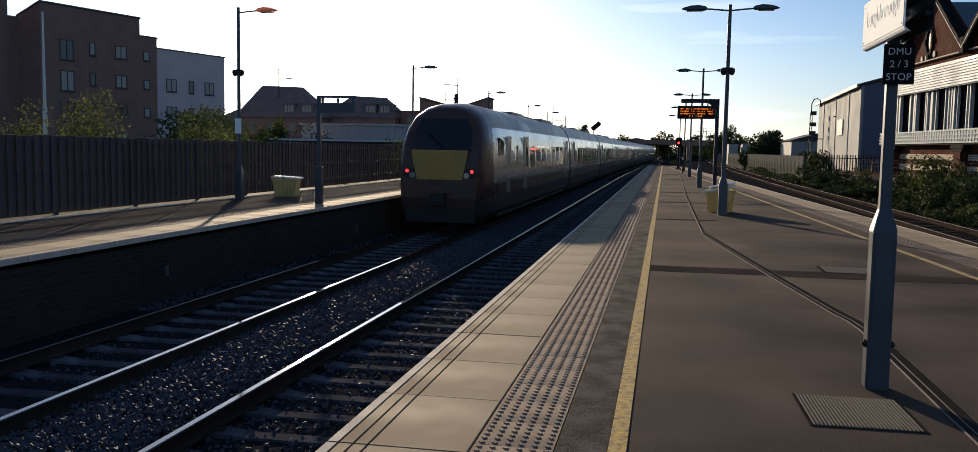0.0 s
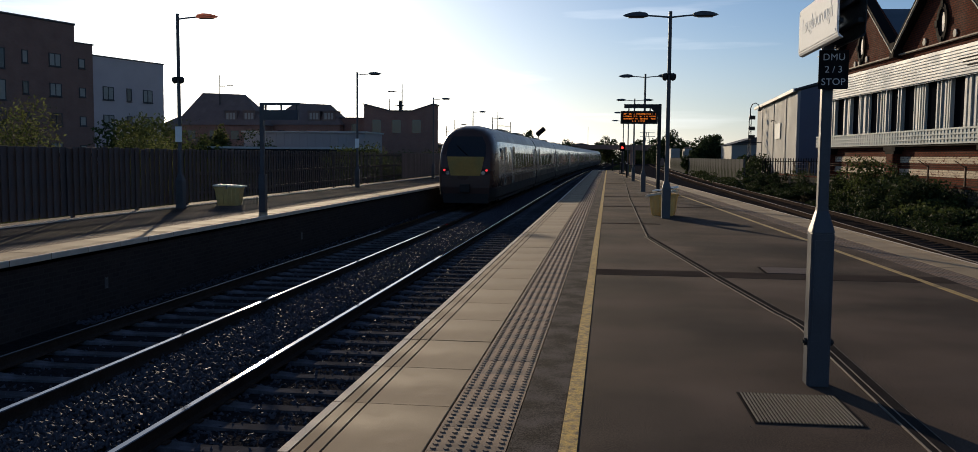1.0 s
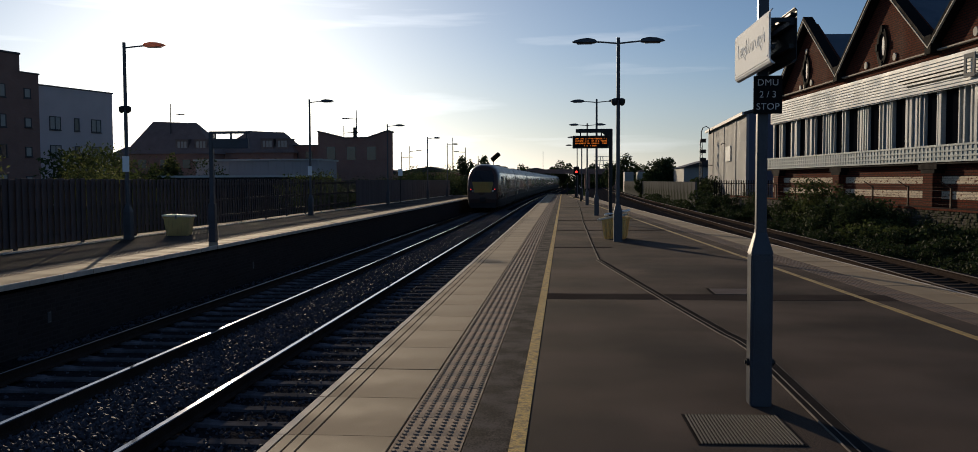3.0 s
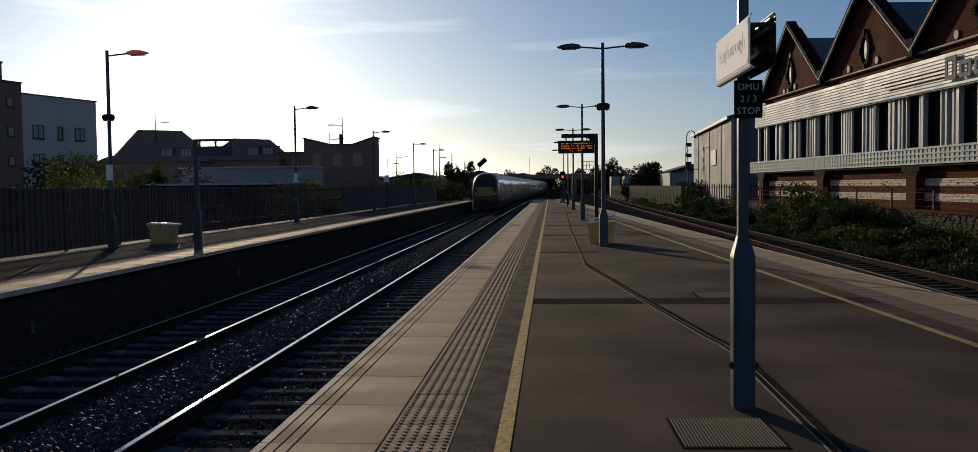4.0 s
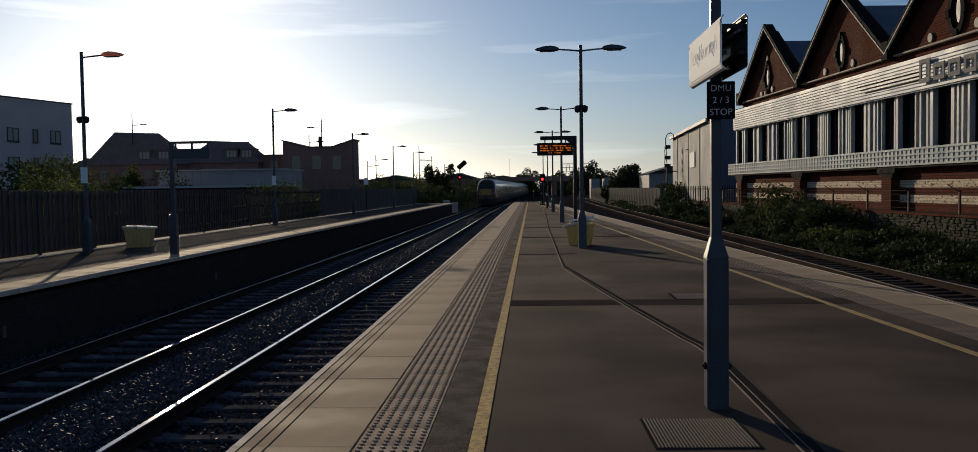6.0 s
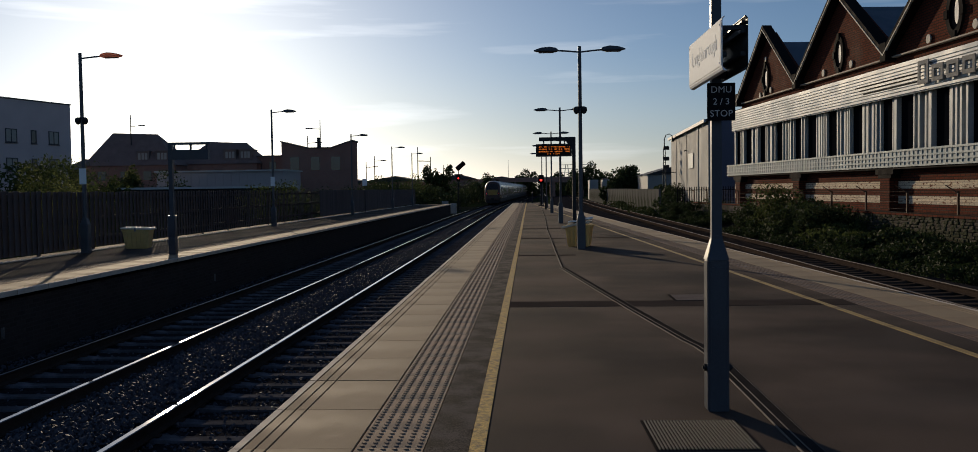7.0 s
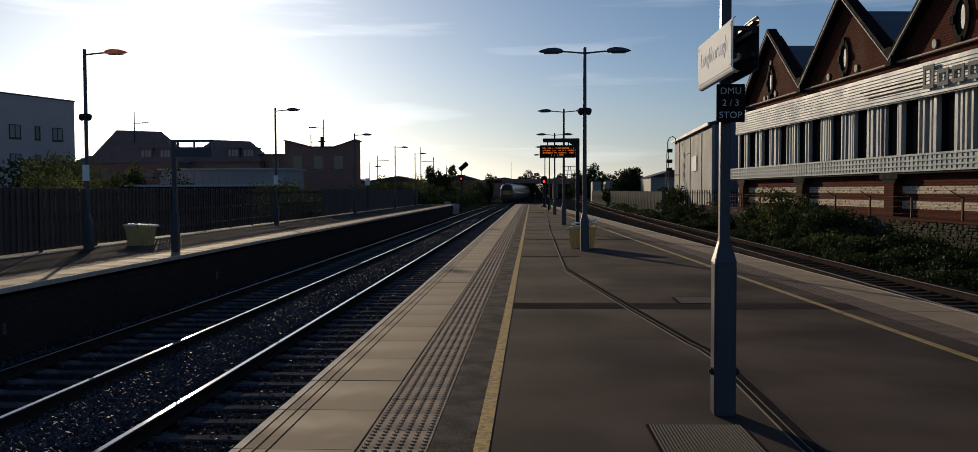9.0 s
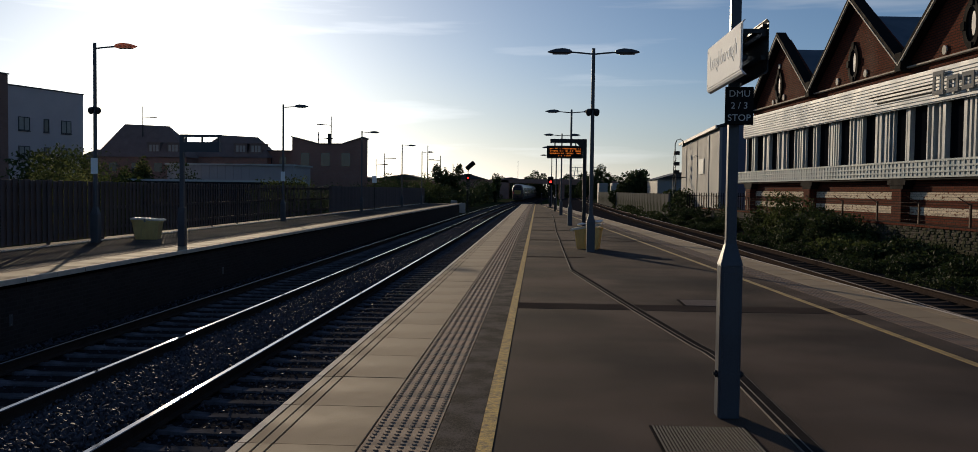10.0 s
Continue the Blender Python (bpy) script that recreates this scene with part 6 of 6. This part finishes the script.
def coach(index, last):
    c = thing("train_coach", "rear coach of a silver train, yellow end and red tail lamps" if last else "silver passenger coach with dark lower panels", "train", group="train coaches")
    sh = Shape()
    rings = []
    if last:
        for u in (0.0, 0.03, 0.08, 0.17, 0.32, 0.55, 0.8, 1.0):
            k = math.sqrt(1 - (1 - u) ** 2.2)
            sx, lift = 0.80 + 0.20 * k, 0.30 * (1 - k)
            rings.append([(x * sx, u * 2.3 + setback(z) * (1 - u), z - lift * max(0, z - 1.2) / 2.5) for x, z in section])
        rings.append([(x, LENGTH, z) for x, z in section])
    else:
        rings = [[(x, y, z) for x, z in section] for y in (0.0, LENGTH)]
    n = len(section)
    sh.loft(rings, cap=False)
    f = 0
    for i in range(len(rings) - 1):
        for j in range(n):
            zm = (section[j][1] + section[(j + 1) % n][1]) / 2
            sh.mi[f] = 2 if (last and i < 5 and zm > 0.75) else zone(zm)
            f += 1
    for ring in (rings[0], rings[-1]):
        for j in range(n // 2 - 1):
            sh.poly([ring[j], ring[j + 1], ring[n - 2 - j], ring[n - 1 - j]], 2 if last else 3)
    part("body", sh, [TRAIN_SILVER, TRAIN_ROOF, TRAIN_DARK if last else TRAIN_BLUE, TRAIN_UNDER], c, smooth=True)
    # side windows and doors
    first = 8.3 if last else 4.0
    for side in (-1, 1):
        k = 0
        y = first
        while y < 18.6:
            part("window", Shape().loft([[(side * 1.33, v, 1.70), (side * 1.392, v, 1.70), (side * 1.345, v, 2.52), (side * 1.30, v, 2.52)] for v in (y, y + 1.30)]), TRAIN_GLASS, c, bevel=0.01)
            y += 1.62
        for yd in (((6.9, 0.95), (20.6, 0.9)) if last else ((1.2, 0.9), (20.6, 0.9))):
            x0, x1 = sorted((side * 1.35, side * 1.378))
            d = part("door", Shape().box(x0, yd[0], 0.95, x1, yd[0] + yd[1], 2.85), TRAIN_SILVER, c, "plug door in the coach side", bevel=0.012)
            part("door_window", Shape().loft([[(side * 1.37, v, 1.75), (side * 1.402, v, 1.75), (side * 1.380, v, 2.55), (side * 1.36, v, 2.55)] for v in (yd[0] + 0.22, yd[0] + yd[1] - 0.22)]), TRAIN_GLASS, d)
        if last:
            x0, x1 = sorted((side * 1.33, side * 1.375))
            cw_ = [(1.75, 1.78), (2.75, 1.85), (2.95, 2.6), (2.05, 2.72)]
            part("cab_window", Shape().loft([[(x, y, z) for y, z in cw_] for x in (side * 1.30, side * 1.352)]), SCREEN, c, "slanted cab side window")
            part("cab_door", Shape().box(x0, 3.4, 1.0, x1, 4.1, 2.8), TRAIN_SILVER, c, bevel=0.012)
            part("small_window", Shape().box(x0, 5.1, 2.0, side * 1.378 if side > 0 else x1, 5.5, 2.5) if side > 0 else Shape().box(-1.378, 5.1, 2.0, -1.33, 5.5, 2.5), TRAIN_GLASS, c)
        a0, a1 = sorted((side * 1.366, side * 1.372))
        part("stripe", Shape().box(a0, 4.5 if last else 0.2, 1.40, a1, LENGTH - 0.2, 1.46), TRAIN_SILVER, c)
    # roof equipment, underframe, wheels
    for y0, y1, w, h in ((8.5, 11.5, 0.62, 0.05), (12.2, 15.0, 0.5, 0.03), (16.5, 20.5, 0.66, 0.06)):
        part("roof_unit", Shape().box(-w, y0, 3.6, w, y1, 3.74 + h), TRAIN_ROOF, c, bevel=0.05)
    part("underframe", Shape().box(-1.15, 3.0 if last else 0.5, 0.25, 1.15, LENGTH - 0.5, 0.5), TRAIN_UNDER, c)
    for yb in (3.6, LENGTH - 3.6):
        bg_ = part("bogie", Shape().box(-1.1, yb - 1.7, 0.32, -0.95, yb + 1.7, 0.62).box(0.95, yb - 1.7, 0.32, 1.1, yb + 1.7, 0.62).box(-0.95, yb - 0.2, 0.35, 0.95, yb + 0.2, 0.6), TRAIN_UNDER, c)
        for dy in (-1.25, 1.25):
            for sx in (-0.75, 0.75):
                part("wheel", Shape().tube([(sx - 0.065, yb + dy, 0.43), (sx + 0.065, yb + dy, 0.43)], 0.43, 18), RAIL_SIDE, bg_)
    part("gangway", Shape().box(-0.75, LENGTH, 0.9, 0.75, STEP, 3.2), RUBBER, c)
    if last:
        pan = Shape()
        rows = [(1.48, 0.66), (1.9, 0.76), (2.26, 0.82), (2.32, 0.82)]
        for (z0, w0), (z1, w1) in zip(rows, rows[1:]):
            q = [(-w0, setback(z0), z0), (w0, setback(z0), z0), (w1, setback(z1), z1), (-w1, setback(z1), z1)]
            pan.loft([[(x, y - 0.02, z) for x, y, z in q], [(x, y + 0.03, z) for x, y, z in q]])
        part("yellow_panel", pan, TRAIN_YELLOW, c, "yellow warning panel")
        def lifted(z):
            return z - 0.30 * max(0, z - 1.2) / 2.5
        ws = Shape()
        q = []
        for z, w in ((2.45, 0.88), (3.1, 0.84), (3.5, 0.66)):
            q.append((z, w))
        for (z0, w0), (z1, w1) in zip(q, q[1:]):
            r = [(-w0, setback(z0), lifted(z0)), (w0, setback(z0), lifted(z0)), (w1, setback(z1), lifted(z1)), (-w1, setback(z1), lifted(z1))]
            ws.loft([[(x, y - 0.02, z) for x, y, z in r], [(x, y + 0.03, z) for x, y, z in r]])
        wsp = part("windscreen", ws, SCREEN, c, "dark windscreen")
        part("wiper", Shape().tube([(0.1, setback(2.45) - 0.04, 2.38), (-0.45, setback(3.0) - 0.04, 2.85)], 0.015, 6), RUBBER, wsp)
        for sx in (-1, 1):
            lp = part("light_cluster", Shape().disc((sx * 0.88, -0.015, 1.66), "y", 0.20, 0.15, 0.06), TRAIN_UNDER, c)
            part("tail_light", Shape().disc((sx * 0.95, -0.03, 1.72), "y", 0.052, 0.052, 0.02), TAIL_RED, lp, "lit red tail lamp")
            part("headlamp", Shape().disc((sx * 0.80, -0.03, 1.60), "y", 0.085, 0.085, 0.02), HEADLAMP, lp)
        part("coupler", Shape().box(-0.22, -0.25, 0.75, 0.22, 0.4, 1.1).tube([(0, -0.1, 0.9), (0, 0.9, 0.9)], 0.14, 10), TRAIN_UNDER, c, bevel=0.02)
        part("skirt", Shape().loft([[(-1.0, 0.05, 0.25), (1.0, 0.05, 0.25), (1.06, 0.02, 1.2), (-1.06, 0.02, 1.2)], [(-1.0, 0.4, 0.25), (1.0, 0.4, 0.25), (1.06, 0.4, 1.2), (-1.06, 0.4, 1.2)]]), TRAIN_UNDER, c)
    return c


coaches = [coach(0, True)]
plain = coach(1, False)
coaches.append(plain)
for i in range(2, 9):
    coaches.append(copy_thing(plain, pose(0, 0, 0)))


# ---- edge paving ----
edge_paving("platform_edge", "pale concrete edge slabs and blistered tactile paving of the island platform", lambda y: EDGE_L, 0, -5.92, PLAT_END, False)
edge_paving("platform_edge_loop", "edge slabs and tactile paving along the loop line", edge_r, math.degrees(math.atan(0.0435)), -5.5, PLAT_END, True)
edge_paving("far_platform_edge", "sunlit edge slabs and tactile paving of the far platform", lambda y: FAR_EDGE, 0, -5.5, FAR_END - 0.4, True)


def motions():
    """The train draws away along the far main line."""
    for i, c in enumerate(coaches):
        rows = []
        for k in range(21):
            t = k * 0.5
            y = 24.4 + 14.1 * t + 0.35 * t * t + i * STEP
            x, x2 = MAIN_2 + bend(y), MAIN_2 + bend(y + LENGTH)
            rows.append((t, pose(x, y, RAIL_Z, 0, 0, -math.degrees(math.atan2(x2 - x, LENGTH)))))
        walk(c, rows)


motions()
